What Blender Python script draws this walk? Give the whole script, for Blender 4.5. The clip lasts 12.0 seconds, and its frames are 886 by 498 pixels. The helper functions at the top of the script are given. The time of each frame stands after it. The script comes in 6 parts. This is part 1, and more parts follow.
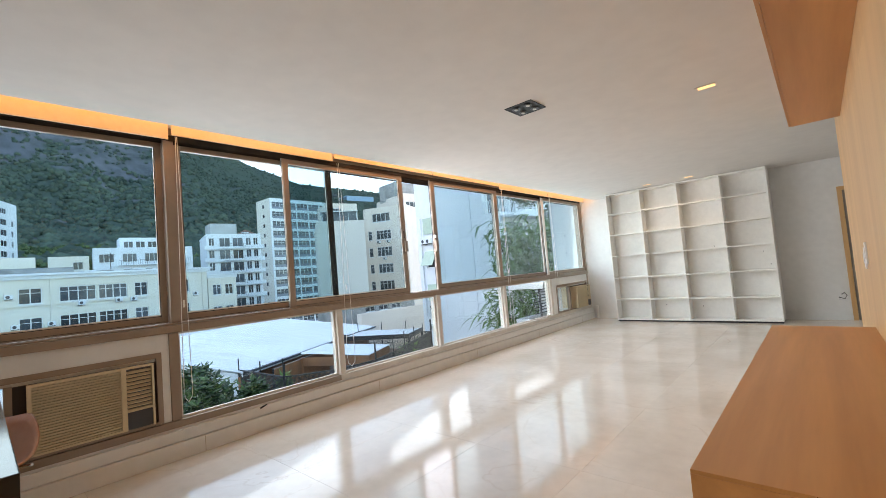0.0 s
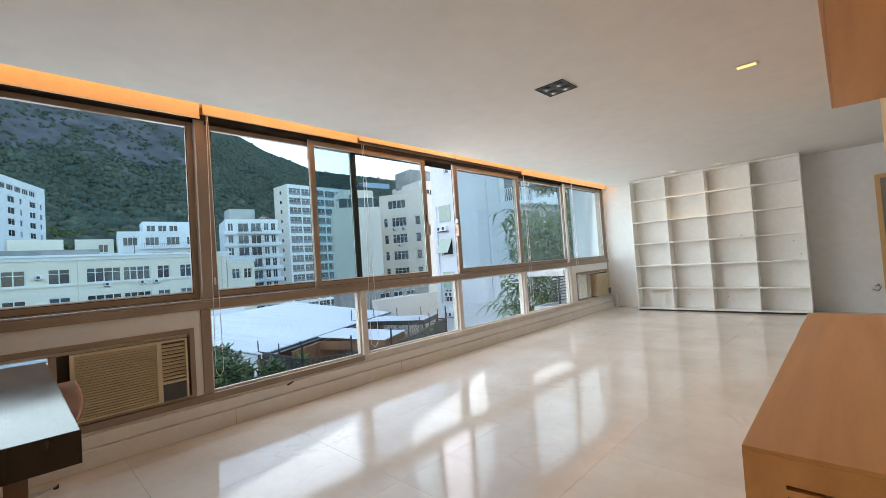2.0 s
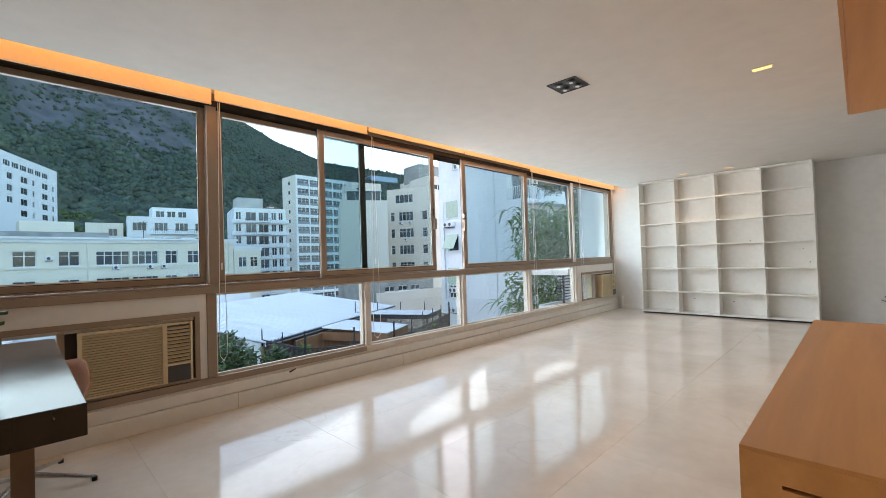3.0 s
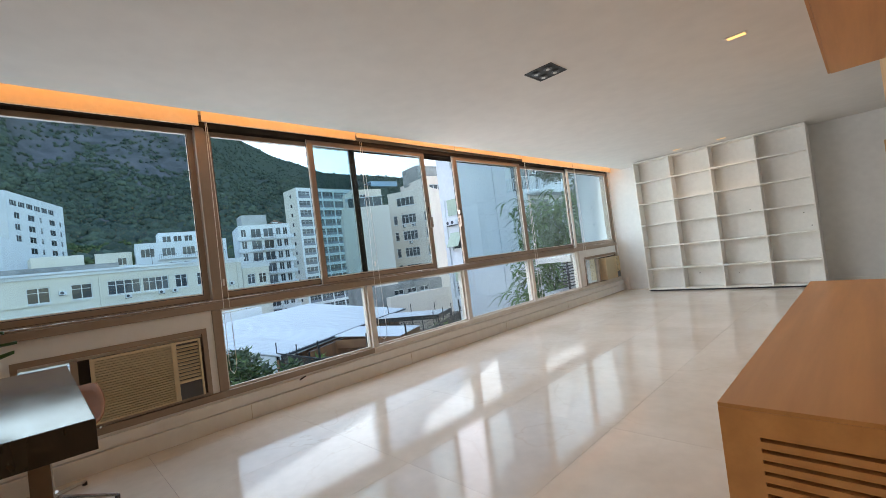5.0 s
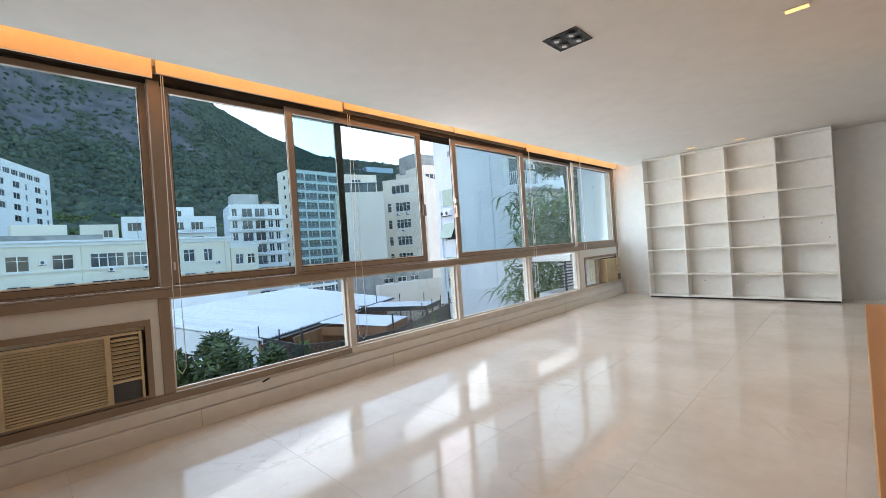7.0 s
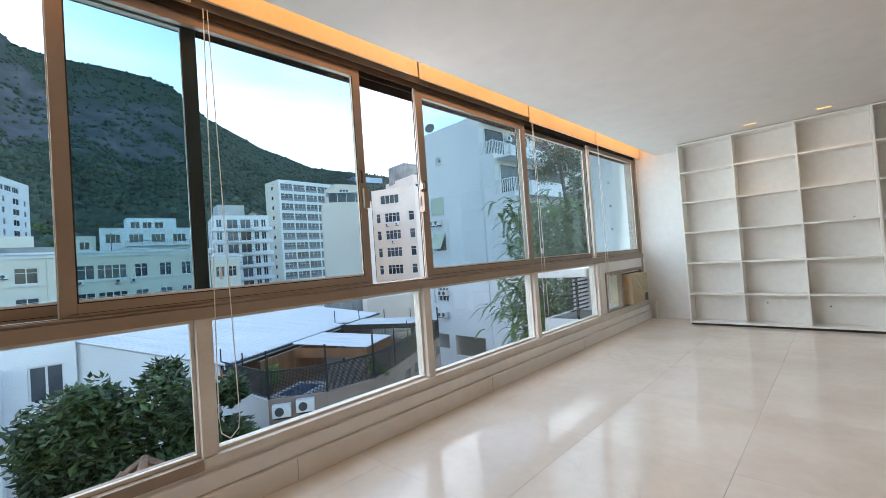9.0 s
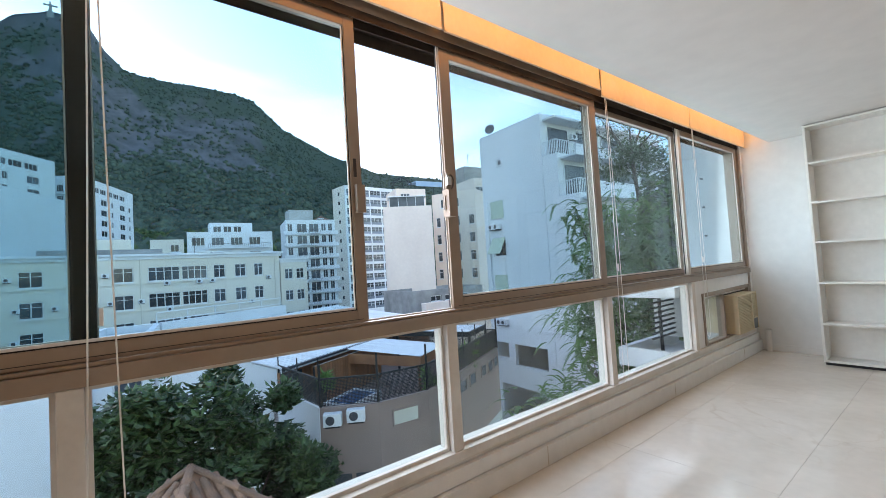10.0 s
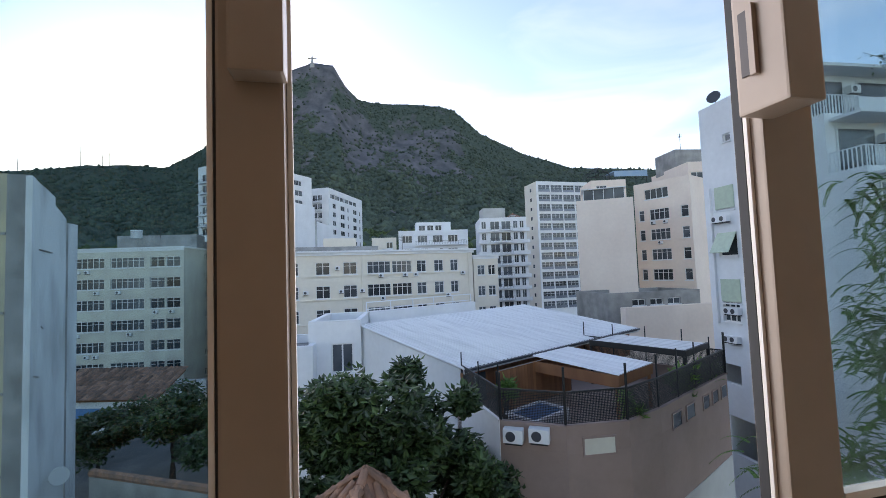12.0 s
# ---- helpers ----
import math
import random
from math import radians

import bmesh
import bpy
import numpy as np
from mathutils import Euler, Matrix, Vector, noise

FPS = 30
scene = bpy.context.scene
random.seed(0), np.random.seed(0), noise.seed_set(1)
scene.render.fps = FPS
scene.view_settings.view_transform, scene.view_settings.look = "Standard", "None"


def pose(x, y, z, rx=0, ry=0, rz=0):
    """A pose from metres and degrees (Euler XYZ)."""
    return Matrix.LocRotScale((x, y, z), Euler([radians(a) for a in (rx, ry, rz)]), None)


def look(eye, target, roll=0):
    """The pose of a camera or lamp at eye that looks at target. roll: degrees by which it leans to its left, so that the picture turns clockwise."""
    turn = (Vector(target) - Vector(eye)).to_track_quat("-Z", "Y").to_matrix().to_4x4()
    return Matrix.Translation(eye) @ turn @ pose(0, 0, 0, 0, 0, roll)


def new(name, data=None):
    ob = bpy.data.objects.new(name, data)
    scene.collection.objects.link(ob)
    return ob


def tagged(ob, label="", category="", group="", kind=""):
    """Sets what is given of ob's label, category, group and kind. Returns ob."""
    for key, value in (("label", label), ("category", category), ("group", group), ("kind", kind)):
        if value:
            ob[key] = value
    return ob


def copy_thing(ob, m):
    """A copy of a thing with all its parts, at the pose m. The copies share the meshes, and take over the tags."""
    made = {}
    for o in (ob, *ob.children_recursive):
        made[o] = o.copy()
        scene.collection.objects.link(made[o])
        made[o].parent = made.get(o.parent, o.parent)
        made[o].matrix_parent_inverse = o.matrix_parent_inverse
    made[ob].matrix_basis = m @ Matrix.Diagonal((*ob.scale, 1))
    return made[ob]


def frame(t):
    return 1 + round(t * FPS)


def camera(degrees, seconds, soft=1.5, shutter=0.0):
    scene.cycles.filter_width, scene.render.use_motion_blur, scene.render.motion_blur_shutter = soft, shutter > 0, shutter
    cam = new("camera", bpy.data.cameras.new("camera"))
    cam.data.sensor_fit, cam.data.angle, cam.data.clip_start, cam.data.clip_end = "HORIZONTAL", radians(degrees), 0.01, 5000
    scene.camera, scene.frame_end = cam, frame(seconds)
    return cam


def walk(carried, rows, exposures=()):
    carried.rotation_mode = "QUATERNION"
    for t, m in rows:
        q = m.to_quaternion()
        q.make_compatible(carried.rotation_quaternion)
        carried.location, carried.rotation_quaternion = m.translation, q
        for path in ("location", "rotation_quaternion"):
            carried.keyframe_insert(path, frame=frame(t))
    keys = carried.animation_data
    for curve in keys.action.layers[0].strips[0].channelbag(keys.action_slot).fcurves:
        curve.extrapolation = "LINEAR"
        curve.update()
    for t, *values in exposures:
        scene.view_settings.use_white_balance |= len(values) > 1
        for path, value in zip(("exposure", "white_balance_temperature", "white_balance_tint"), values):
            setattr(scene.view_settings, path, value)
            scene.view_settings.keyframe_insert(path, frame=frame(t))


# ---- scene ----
cam = camera(93.0, 12.0, soft=0.7)
PATH = [
    (0, (0.433, 0.525, 1.289), (-0.899, 2.013, 1.399), -4.8),
    (0.5, (0.363, 0.47, 1.284), (-0.969, 1.958, 1.401), -5.0),
    (1, (0.355, 0.469, 1.278), (-0.996, 1.94, 1.372), -5.4),
    (1.5, (0.34, 0.458, 1.248), (-1.03, 1.912, 1.329), -5.1),
    (2, (0.351, 0.46, 1.244), (-1.036, 1.9, 1.303), -3.9),
    (2.5, (0.357, 0.463, 1.239), (-1.044, 1.89, 1.282), -3.0),
    (3, (0.357, 0.457, 1.224), (-1.051, 1.878, 1.265), -1.8),
    (5, (0.458, 0.49, 1.19), (-0.97, 1.889, 1.229), -7.1),
    (5.5, (0.452, 0.463, 1.172), (-0.976, 1.863, 1.197), -7.6),
    (6, (0.427, 0.518, 1.185), (-1.005, 1.914, 1.182), -5.8),
    (6.5, (0.296, 0.655, 1.195), (-1.125, 2.063, 1.187), -4.7),
    (7, (0.093, 0.858, 1.215), (-1.314, 2.28, 1.206), -3.9),
    (9, (-1.118, 2.456, 1.206), (-2.495, 3.906, 1.249), -4.1),
    (9.5, (-1.373, 2.867, 1.237), (-2.805, 4.262, 1.295), -4.1),
    (10, (-1.665, 3.275, 1.31), (-3.236, 4.51, 1.389), -3.5),
    (10.5, (-2.049, 3.613, 1.362), (-3.729, 4.695, 1.447), -3.5),
    (11, (-2.44, 3.912, 1.376), (-4.224, 4.81, 1.47), -2.9),
    (11.5, (-2.837, 4.128, 1.393), (-4.68, 4.897, 1.48), -2.5),
    (12, (-3.127, 4.309, 1.415), (-5.078, 4.735, 1.524), -2.1),
]
EXPOSURES = [(0.0, 2.5, 7100, 18), (0.5, 2.34, 7100, 18), (1.0, 2.33, 7100, 18), (2.5, 2.34, 7100, 18), (5.0, 2.2, 7050, 18), (5.2, 1.76, 6900, 18), (5.5, 1.86, 6900, 18), (5.7, 2.26, 7050, 18), (6.0, 2.42, 7050, 18), (7.0, 2.36, 7000, 18), (9.0, 2.18, 6800, 17), (10.0, 2.12, 6700, 17), (10.5, 1.54, 6950, 19), (11.2, 1.38, 7000, 20), (12.0, 1.34, 6950, 21)]
walk(cam, [(t, look(eye, target, roll)) for t, eye, target, roll in PATH], EXPOSURES)

# ---- world, sun and lamps ----
SUN_BEARING, SUN_HEIGHT = -18.0, 14.5        # degrees from the view straight out (-x) towards +y, degrees above the horizon
world = bpy.data.worlds.new("sky")
scene.world = world
world.use_nodes = True
sky = world.node_tree.nodes.new("ShaderNodeTexSky")
sky.sky_type, sky.sun_disc = "NISHITA", False
sky.sun_elevation = radians(SUN_HEIGHT)
sky.sun_rotation = radians(-90 + SUN_BEARING)
sky.air_density, sky.dust_density, sky.ozone_density = 1.0, 0.45, 1.7
# thin high cloud drawn out in streaks over the whole sky
wn, wl = world.node_tree.nodes, world.node_tree.links
sky_dir, sky_map, cirrus, cover, veil = (wn.new("ShaderNode" + k) for k in ("TexCoord", "Mapping", "TexNoise", "MapRange", "HueSaturation"))
sky_map.inputs["Scale"].default_value = (1.6, 1.0, 4.0)
sky_map.inputs["Rotation"].default_value = (0.35, 0.2, 0.5)
cirrus.inputs["Scale"].default_value, cirrus.inputs["Detail"].default_value, cirrus.inputs["Distortion"].default_value = 1.7, 6, 0.6
cover.inputs["From Min"].default_value, cover.inputs["From Max"].default_value = 0.46, 0.76
wl.new(sky_dir.outputs["Generated"], sky_map.inputs["Vector"])
wl.new(sky_map.outputs[0], cirrus.inputs["Vector"])
wl.new(cirrus.outputs["Fac"], cover.inputs["Value"])
paler, lighter = wn.new("ShaderNodeMapRange"), wn.new("ShaderNodeMapRange")
paler.inputs["To Min"].default_value, paler.inputs["To Max"].default_value = 1.0, 0.62
lighter.inputs["To Min"].default_value, lighter.inputs["To Max"].default_value = 1.0, 1.12
for knob, socket in ((paler, "Saturation"), (lighter, "Value")):
    wl.new(cover.outputs[0], knob.inputs["Value"])
    wl.new(knob.outputs[0], veil.inputs[socket])
wl.new(sky.outputs[0], veil.inputs["Color"])
wl.new(veil.outputs[0], wn["Background"].inputs[0])
world.node_tree.nodes["Background"].inputs[1].default_value = 0.15


def lamp(name, kind, m, energy, color, **values):
    data = bpy.data.lights.new(name, kind)
    data.energy, data.color = energy, color
    for key, value in values.items():
        if key == "size":
            data.size = value
        elif key == "size_y":
            data.shape, data.size_y = "RECTANGLE", value
        elif key == "angle":
            data.angle = value
        elif key == "spot":
            data.spot_size, data.spot_blend, data.shadow_soft_size = value, 0.6, 0.03
    ob = new(name, data)
    ob.matrix_world = m
    return ob


sb, sh = radians(SUN_BEARING), radians(SUN_HEIGHT)
to_sun = Vector((-math.cos(sb) * math.cos(sh), math.sin(sb) * math.cos(sh), math.sin(sh)))
lamp("sun", "SUN", look(to_sun * 50, (0, 0, 0)), 3.0, (1.0, 0.9, 0.75), angle=radians(0.5))
# daylight through the window band
for y in (-0.4, 2.5, 5.4):
    # turned a little along the room, as the light comes from the bright sky round the low sun
    lamp("window_daylight", "AREA", look((-4.3, y, 1.8), (0.4, y + 1.6, 1.45)), 13, (0.86, 0.93, 1.0), size=2.8, size_y=1.8)
lamp("window_daylight", "AREA", look((-3.86, 8.2, 1.8), (0.4, 8.2, 1.45)), 10, (0.86, 0.93, 1.0), size=2.8, size_y=1.8)
# warm strip in the ceiling cove above the blinds
lamp("cove_strip", "AREA", pose(-3.23, 3.65, 2.8, 0, 70, 0), 4.2, (1.0, 0.43, 0.09), size=0.05, size_y=12.2)

# ---- materials ----


def material(name, color, rough=0.6, metal=0.0, second=None, scale=4.0, detail=6.0, bump=0.0, bump_scale=None, stretch=(1, 1, 1),
             coat=0.0, spread=(0.35, 0.65), island=0.0, world_space=False, obj_random=0.0, spec=0.5, rough_var=0.0):
    m = bpy.data.materials.new(name)
    m.use_nodes = True
    n, l = m.node_tree.nodes, m.node_tree.links
    b = n["Principled BSDF"]
    b.inputs["Roughness"].default_value, b.inputs["Metallic"].default_value = rough, metal
    b.inputs["Coat Weight"].default_value = coat
    b.inputs["Specular IOR Level"].default_value = spec
    tc, mp = n.new("ShaderNodeTexCoord"), n.new("ShaderNodeMapping")
    mp.inputs["Scale"].default_value = stretch
    l.new(n.new("ShaderNodeNewGeometry").outputs["Position"] if world_space else tc.outputs["Object"], mp.inputs["Vector"])
    t = n.new("ShaderNodeTexNoise")
    t.inputs["Scale"].default_value, t.inputs["Detail"].default_value = scale, detail
    l.new(mp.outputs[0], t.inputs["Vector"])
    r = n.new("ShaderNodeValToRGB")
    r.color_ramp.elements[0].position, r.color_ramp.elements[1].position = spread
    r.color_ramp.elements[0].color = (*color, 1)
    r.color_ramp.elements[1].color = (*(second or [c * 0.88 for c in color]), 1)
    l.new(t.outputs["Fac"], r.inputs["Fac"])
    out = r.outputs["Color"]
    # a finer grain over the broad stains
    t2 = n.new("ShaderNodeTexNoise")
    t2.inputs["Scale"].default_value, t2.inputs["Detail"].default_value = scale * 9, 3
    l.new(mp.outputs[0], t2.inputs["Vector"])
    hsv = n.new("ShaderNodeHueSaturation")
    mr = n.new("ShaderNodeMapRange")
    mr.inputs["To Min"].default_value, mr.inputs["To Max"].default_value = 0.93, 1.07
    l.new(t2.outputs["Fac"], mr.inputs["Value"])
    val = mr.outputs[0]
    if island or obj_random:
        rnd = n.new("ShaderNodeNewGeometry").outputs["Random Per Island"] if island else n.new("ShaderNodeObjectInfo").outputs["Random"]
        k = island or obj_random
        mr2 = n.new("ShaderNodeMapRange")
        mr2.inputs["To Min"].default_value, mr2.inputs["To Max"].default_value = 1 - k, 1 + k
        l.new(rnd, mr2.inputs["Value"])
        mul = n.new("ShaderNodeMath")
        mul.operation = "MULTIPLY"
        l.new(val, mul.inputs[0])
        l.new(mr2.outputs[0], mul.inputs[1])
        val = mul.outputs[0]
    l.new(val, hsv.inputs["Value"])
    l.new(out, hsv.inputs["Color"])
    l.new(hsv.outputs[0], b.inputs["Base Color"])
    if rough_var:
        mr3 = n.new("ShaderNodeMapRange")
        mr3.inputs["To Min"].default_value, mr3.inputs["To Max"].default_value = rough - rough_var, rough + rough_var
        l.new(t.outputs["Fac"], mr3.inputs["Value"])
        l.new(mr3.outputs[0], b.inputs["Roughness"])
    if bump:
        t3 = n.new("ShaderNodeTexNoise")
        t3.inputs["Scale"].default_value, t3.inputs["Detail"].default_value = bump_scale or scale * 5, 5
        l.new(mp.outputs[0], t3.inputs["Vector"])
        bp = n.new("ShaderNodeBump")
        bp.inputs["Strength"].default_value, bp.inputs["Distance"].default_value = bump, 0.01
        l.new(t3.outputs["Fac"], bp.inputs["Height"])
        l.new(bp.outputs[0], b.inputs["Normal"])
    return m


def glass(name, tint, gloss=0.6):
    """A thin pane: tinted see-through with a Fresnel-driven reflection."""
    m = bpy.data.materials.new(name)
    m.use_nodes = True
    n, l = m.node_tree.nodes, m.node_tree.links
    n.remove(n["Principled BSDF"])
    tr, gl, mix, fr = n.new("ShaderNodeBsdfTransparent"), n.new("ShaderNodeBsdfGlossy"), n.new("ShaderNodeMixShader"), n.new("ShaderNodeFresnel")
    tr.inputs[0].default_value = (*tint, 1)
    gl.inputs["Roughness"].default_value = 0.01
    mul = n.new("ShaderNodeMath")
    mul.operation, mul.inputs[1].default_value = "MULTIPLY", gloss
    l.new(fr.outputs[0], mul.inputs[0])
    l.new(mul.outputs[0], mix.inputs[0])
    l.new(tr.outputs[0], mix.inputs[1])
    l.new(gl.outputs[0], mix.inputs[2])
    l.new(mix.outputs[0], n["Material Output"].inputs[0])
    return m


def glow(name, color, strength):
    m = bpy.data.materials.new(name)
    m.use_nodes = True
    b = m.node_tree.nodes["Principled BSDF"]
    b.inputs["Base Color"].default_value = (*color, 1)
    b.inputs["Emission Color"].default_value = (*color, 1)
    b.inputs["Emission Strength"].default_value = strength
    return m


def marble(name, base, cloud, vein):
    """Polished stone with soft clouds and a few thin broken veins, laid out over the whole floor."""
    m = material(name, base, 0.09, second=cloud, scale=1.5, detail=10, spread=(0.40, 0.75), obj_random=0.03, rough_var=0.03, world_space=True, spec=0.24)
    n, l = m.node_tree.nodes, m.node_tree.links
    b = n["Principled BSDF"]
    old = b.inputs["Base Color"].links[0].from_socket
    geo, ns, sub_, ab, ramp, mix, patch, mul = (n.new("ShaderNode" + k) for k in ("NewGeometry", "TexNoise", "Math", "Math", "MapRange", "Mix", "TexNoise", "Math"))
    ns.inputs["Scale"].default_value, ns.inputs["Detail"].default_value, ns.inputs["Distortion"].default_value = 1.1, 7, 0.8
    patch.inputs["Scale"].default_value = 0.9
    for t in (ns, patch):
        l.new(geo.outputs["Position"], t.inputs["Vector"])
    sub_.operation, sub_.inputs[1].default_value = "SUBTRACT", 0.5
    ab.operation = "ABSOLUTE"
    l.new(ns.outputs["Fac"], sub_.inputs[0])
    l.new(sub_.outputs[0], ab.inputs[0])
    ramp.inputs["From Min"].default_value, ramp.inputs["From Max"].default_value = 0.010, 0.0
    l.new(ab.outputs[0], ramp.inputs["Value"])
    pr = n.new("ShaderNodeMapRange")
    pr.inputs["From Min"].default_value, pr.inputs["From Max"].default_value, pr.inputs["To Max"].default_value = 0.48, 0.68, 0.55
    l.new(patch.outputs["Fac"], pr.inputs["Value"])
    mul.operation = "MULTIPLY"
    l.new(ramp.outputs[0], mul.inputs[0])
    l.new(pr.outputs[0], mul.inputs[1])
    mix.data_type = "RGBA"
    l.new(mul.outputs[0], mix.inputs["Factor"])
    l.new(old, mix.inputs[6])
    mix.inputs[7].default_value = (*vein, 1)
    l.new(mix.outputs[2], b.inputs["Base Color"])
    return m


M_CEIL = material("ceiling_paint", (0.71, 0.685, 0.645), 0.9, second=(0.69, 0.665, 0.625), scale=0.7, bump=0.05, bump_scale=60)
M_WALL = material("wall_paint", (0.8, 0.79, 0.76), 0.75, second=(0.76, 0.75, 0.72), scale=1.2, bump=0.06, bump_scale=45)


M_SHELF = material("shelf_lacquer", (0.88, 0.865, 0.82), 0.45, second=(0.85, 0.835, 0.785), scale=2.0)
M_MARBLE = marble("cream_marble", (0.72, 0.665, 0.585), (0.62, 0.55, 0.46), (0.56, 0.46, 0.355))
M_JOINT = material("joint_grout", (0.52, 0.445, 0.345), 0.8, scale=6)
M_ALU = material("taupe_painted_aluminium", (0.32, 0.248, 0.19), 0.42, metal=0.1, second=(0.285, 0.22, 0.165), scale=3, bump=0.03)
M_ALU_DARK = material("dark_aluminium", (0.055, 0.045, 0.04), 0.5, metal=0.2, scale=5)
# dark track colour, deepened and dulled to hold the shade under the head
M_TRACK = material("shaded_dark_track", (0.045, 0.036, 0.03), 0.95, second=(0.07, 0.055, 0.045), scale=6, spec=0.08)
M_ALU_WHITE = material("pale_painted_frame", (0.72, 0.68, 0.62), 0.45, second=(0.62, 0.57, 0.5), scale=4)
M_GASKET = material("black_rubber", (0.02, 0.02, 0.02), 0.7)
M_BLIND = material("cream_blind_fabric", (0.85, 0.72, 0.52), 0.85, second=(0.8, 0.67, 0.47), scale=3, bump=0.1, bump_scale=220)
M_CORD = material("white_plastic_cord", (0.82, 0.8, 0.74), 0.5)
M_WOOD = material("freijo_veneer", (0.66, 0.325, 0.11), 0.36, second=(0.48, 0.215, 0.065), scale=3.0, stretch=(2.4, 0.14, 2.4), spread=(0.3, 0.7), bump=0.03, bump_scale=60)
M_WOODPANEL = material("pale_veneer_panel", (0.66, 0.40, 0.18), 0.4, second=(0.57, 0.33, 0.14), scale=2.0, stretch=(3.0, 3.0, 0.15), bump=0.03, bump_scale=60)
M_AC = material("yellowed_abs_plastic", (0.72, 0.61, 0.41), 0.5, second=(0.66, 0.54, 0.35), scale=3)
M_ACDARK = material("dark_grey_plastic", (0.06, 0.065, 0.075), 0.4)
M_TABLE = material("dark_lacquer", (0.011, 0.009, 0.010), 0.14, second=(0.02, 0.014, 0.014), scale=3, stretch=(1, 4, 1), rough_var=0.05, spec=0.45)
M_BRONZE = material("brown_anodised_steel", (0.16, 0.115, 0.085), 0.35, metal=0.7, second=(0.12, 0.085, 0.06), scale=5)
M_CHROME = material("brushed_steel", (0.62, 0.6, 0.57), 0.25, metal=1.0, scale=8, stretch=(1, 1, 0.1))
M_LEATHER = material("tan_saddle_leather", (0.46, 0.20, 0.085), 0.42, second=(0.36, 0.145, 0.055), scale=5, bump=0.2, bump_scale=90)
M_POT = material("white_ceramic", (0.8, 0.8, 0.78), 0.25)
M_LEAF = material("waxy_green_leaf", (0.05, 0.13, 0.03), 0.35, second=(0.035, 0.09, 0.02), scale=4, obj_random=0.2)
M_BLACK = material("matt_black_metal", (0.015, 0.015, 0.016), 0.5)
M_SWITCH = material("white_switch_plastic", (0.82, 0.81, 0.79), 0.35)
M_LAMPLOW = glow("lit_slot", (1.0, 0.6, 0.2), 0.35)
M_GLASS = glass("tinted_window_glass", (0.73, 0.83, 0.85), 0.2)
M_GLASS_CLEAR = glass("clear_window_glass", (0.89, 0.94, 0.94), 0.2)
# outdoors
M_GROUND = material("asphalt_and_paving", (0.07, 0.07, 0.07), 0.9, second=(0.20, 0.19, 0.18), scale=0.2)
M_WHITE = material("white_render", (0.82, 0.83, 0.83), 0.8, second=(0.75, 0.76, 0.76), scale=0.35, bump=0.1)
M_OLDWHITE = material("stained_white_render", (0.72, 0.73, 0.72), 0.85, second=(0.36, 0.37, 0.36), scale=0.9, spread=(0.46, 0.78), stretch=(1, 1, 0.2), bump=0.15)
M_CREAM = material("cream_render", (0.82, 0.755, 0.64), 0.85, second=(0.76, 0.69, 0.575), scale=0.3, bump=0.1)
M_PINK = material("pale_pink_render", (0.88, 0.745, 0.63), 0.85, second=(0.82, 0.68, 0.57), scale=0.3, bump=0.1)
M_BEIGE = material("dirty_beige_render", (0.70, 0.67, 0.56), 0.85, second=(0.56, 0.53, 0.45), scale=0.4)
M_OCHRE = material("yellowed_beige_render", (0.56, 0.49, 0.33), 0.85, second=(0.38, 0.34, 0.27), scale=0.5, spread=(0.42, 0.75), bump=0.1)
M_SLATE = material("slate_blue_spandrel", (0.13, 0.15, 0.19), 0.5, second=(0.19, 0.21, 0.25), scale=0.5, obj_random=0.25)
M_GREYR = material("grey_render", (0.55, 0.56, 0.54), 0.85, second=(0.42, 0.42, 0.4), scale=0.3)
M_BROWN = material("brown_tile_cladding", (0.33, 0.235, 0.20), 0.6, second=(0.28, 0.20, 0.17), scale=0.6)
M_ROOFMETAL = material("white_metal_roofing", (0.80, 0.80, 0.79), 0.55, second=(0.62, 0.62, 0.62), scale=2.2, stretch=(2.6, 0.10, 1), spread=(0.42, 0.78))
M_TERRACOTTA = material("clay_roof_tile", (0.36, 0.18, 0.11), 0.85, second=(0.17, 0.11, 0.085), scale=2.5, island=0.4)
M_TERRACOTTA_TILE = material("single_clay_tile", (0.40, 0.21, 0.13), 0.85, second=(0.22, 0.13, 0.09), scale=3.0, obj_random=0.4)
M_CEDAR = material("cedar_cladding", (0.30, 0.13, 0.055), 0.6, second=(0.22, 0.09, 0.04), scale=1.5, stretch=(1, 1, 0.2), obj_random=0.22)
M_WINGLASS = material("dark_window_pane", (0.04, 0.05, 0.06), 0.12, second=(0.11, 0.125, 0.135), scale=0.4, obj_random=0.6, spec=0.35)
M_WINFRAME = material("white_window_frame", (0.80, 0.80, 0.78), 0.5)
M_SHUTTER = material("pale_green_shutter", (0.50, 0.60, 0.46), 0.6)
M_BLUE = material("blue_panel", (0.08, 0.25, 0.5), 0.5)
M_BLUETANK = material("blue_water_tank", (0.22, 0.36, 0.50), 0.5, second=(0.30, 0.42, 0.52), scale=0.8)
M_POOL = material("pool_water", (0.04, 0.12, 0.25), 0.05)
M_BARK = material("bark", (0.10, 0.075, 0.055), 0.9, second=(0.06, 0.045, 0.035), scale=6, bump=0.4)
M_FOLIAGE_DARK = material("dark_tree_leaf", (0.033, 0.064, 0.023), 0.42, second=(0.085, 0.14, 0.045), scale=0.8, island=0.55)
M_FOLIAGE_LIGHT = material("feathery_tree_leaf", (0.19, 0.34, 0.08), 0.5, second=(0.09, 0.18, 0.04), scale=0.8, island=0.4)

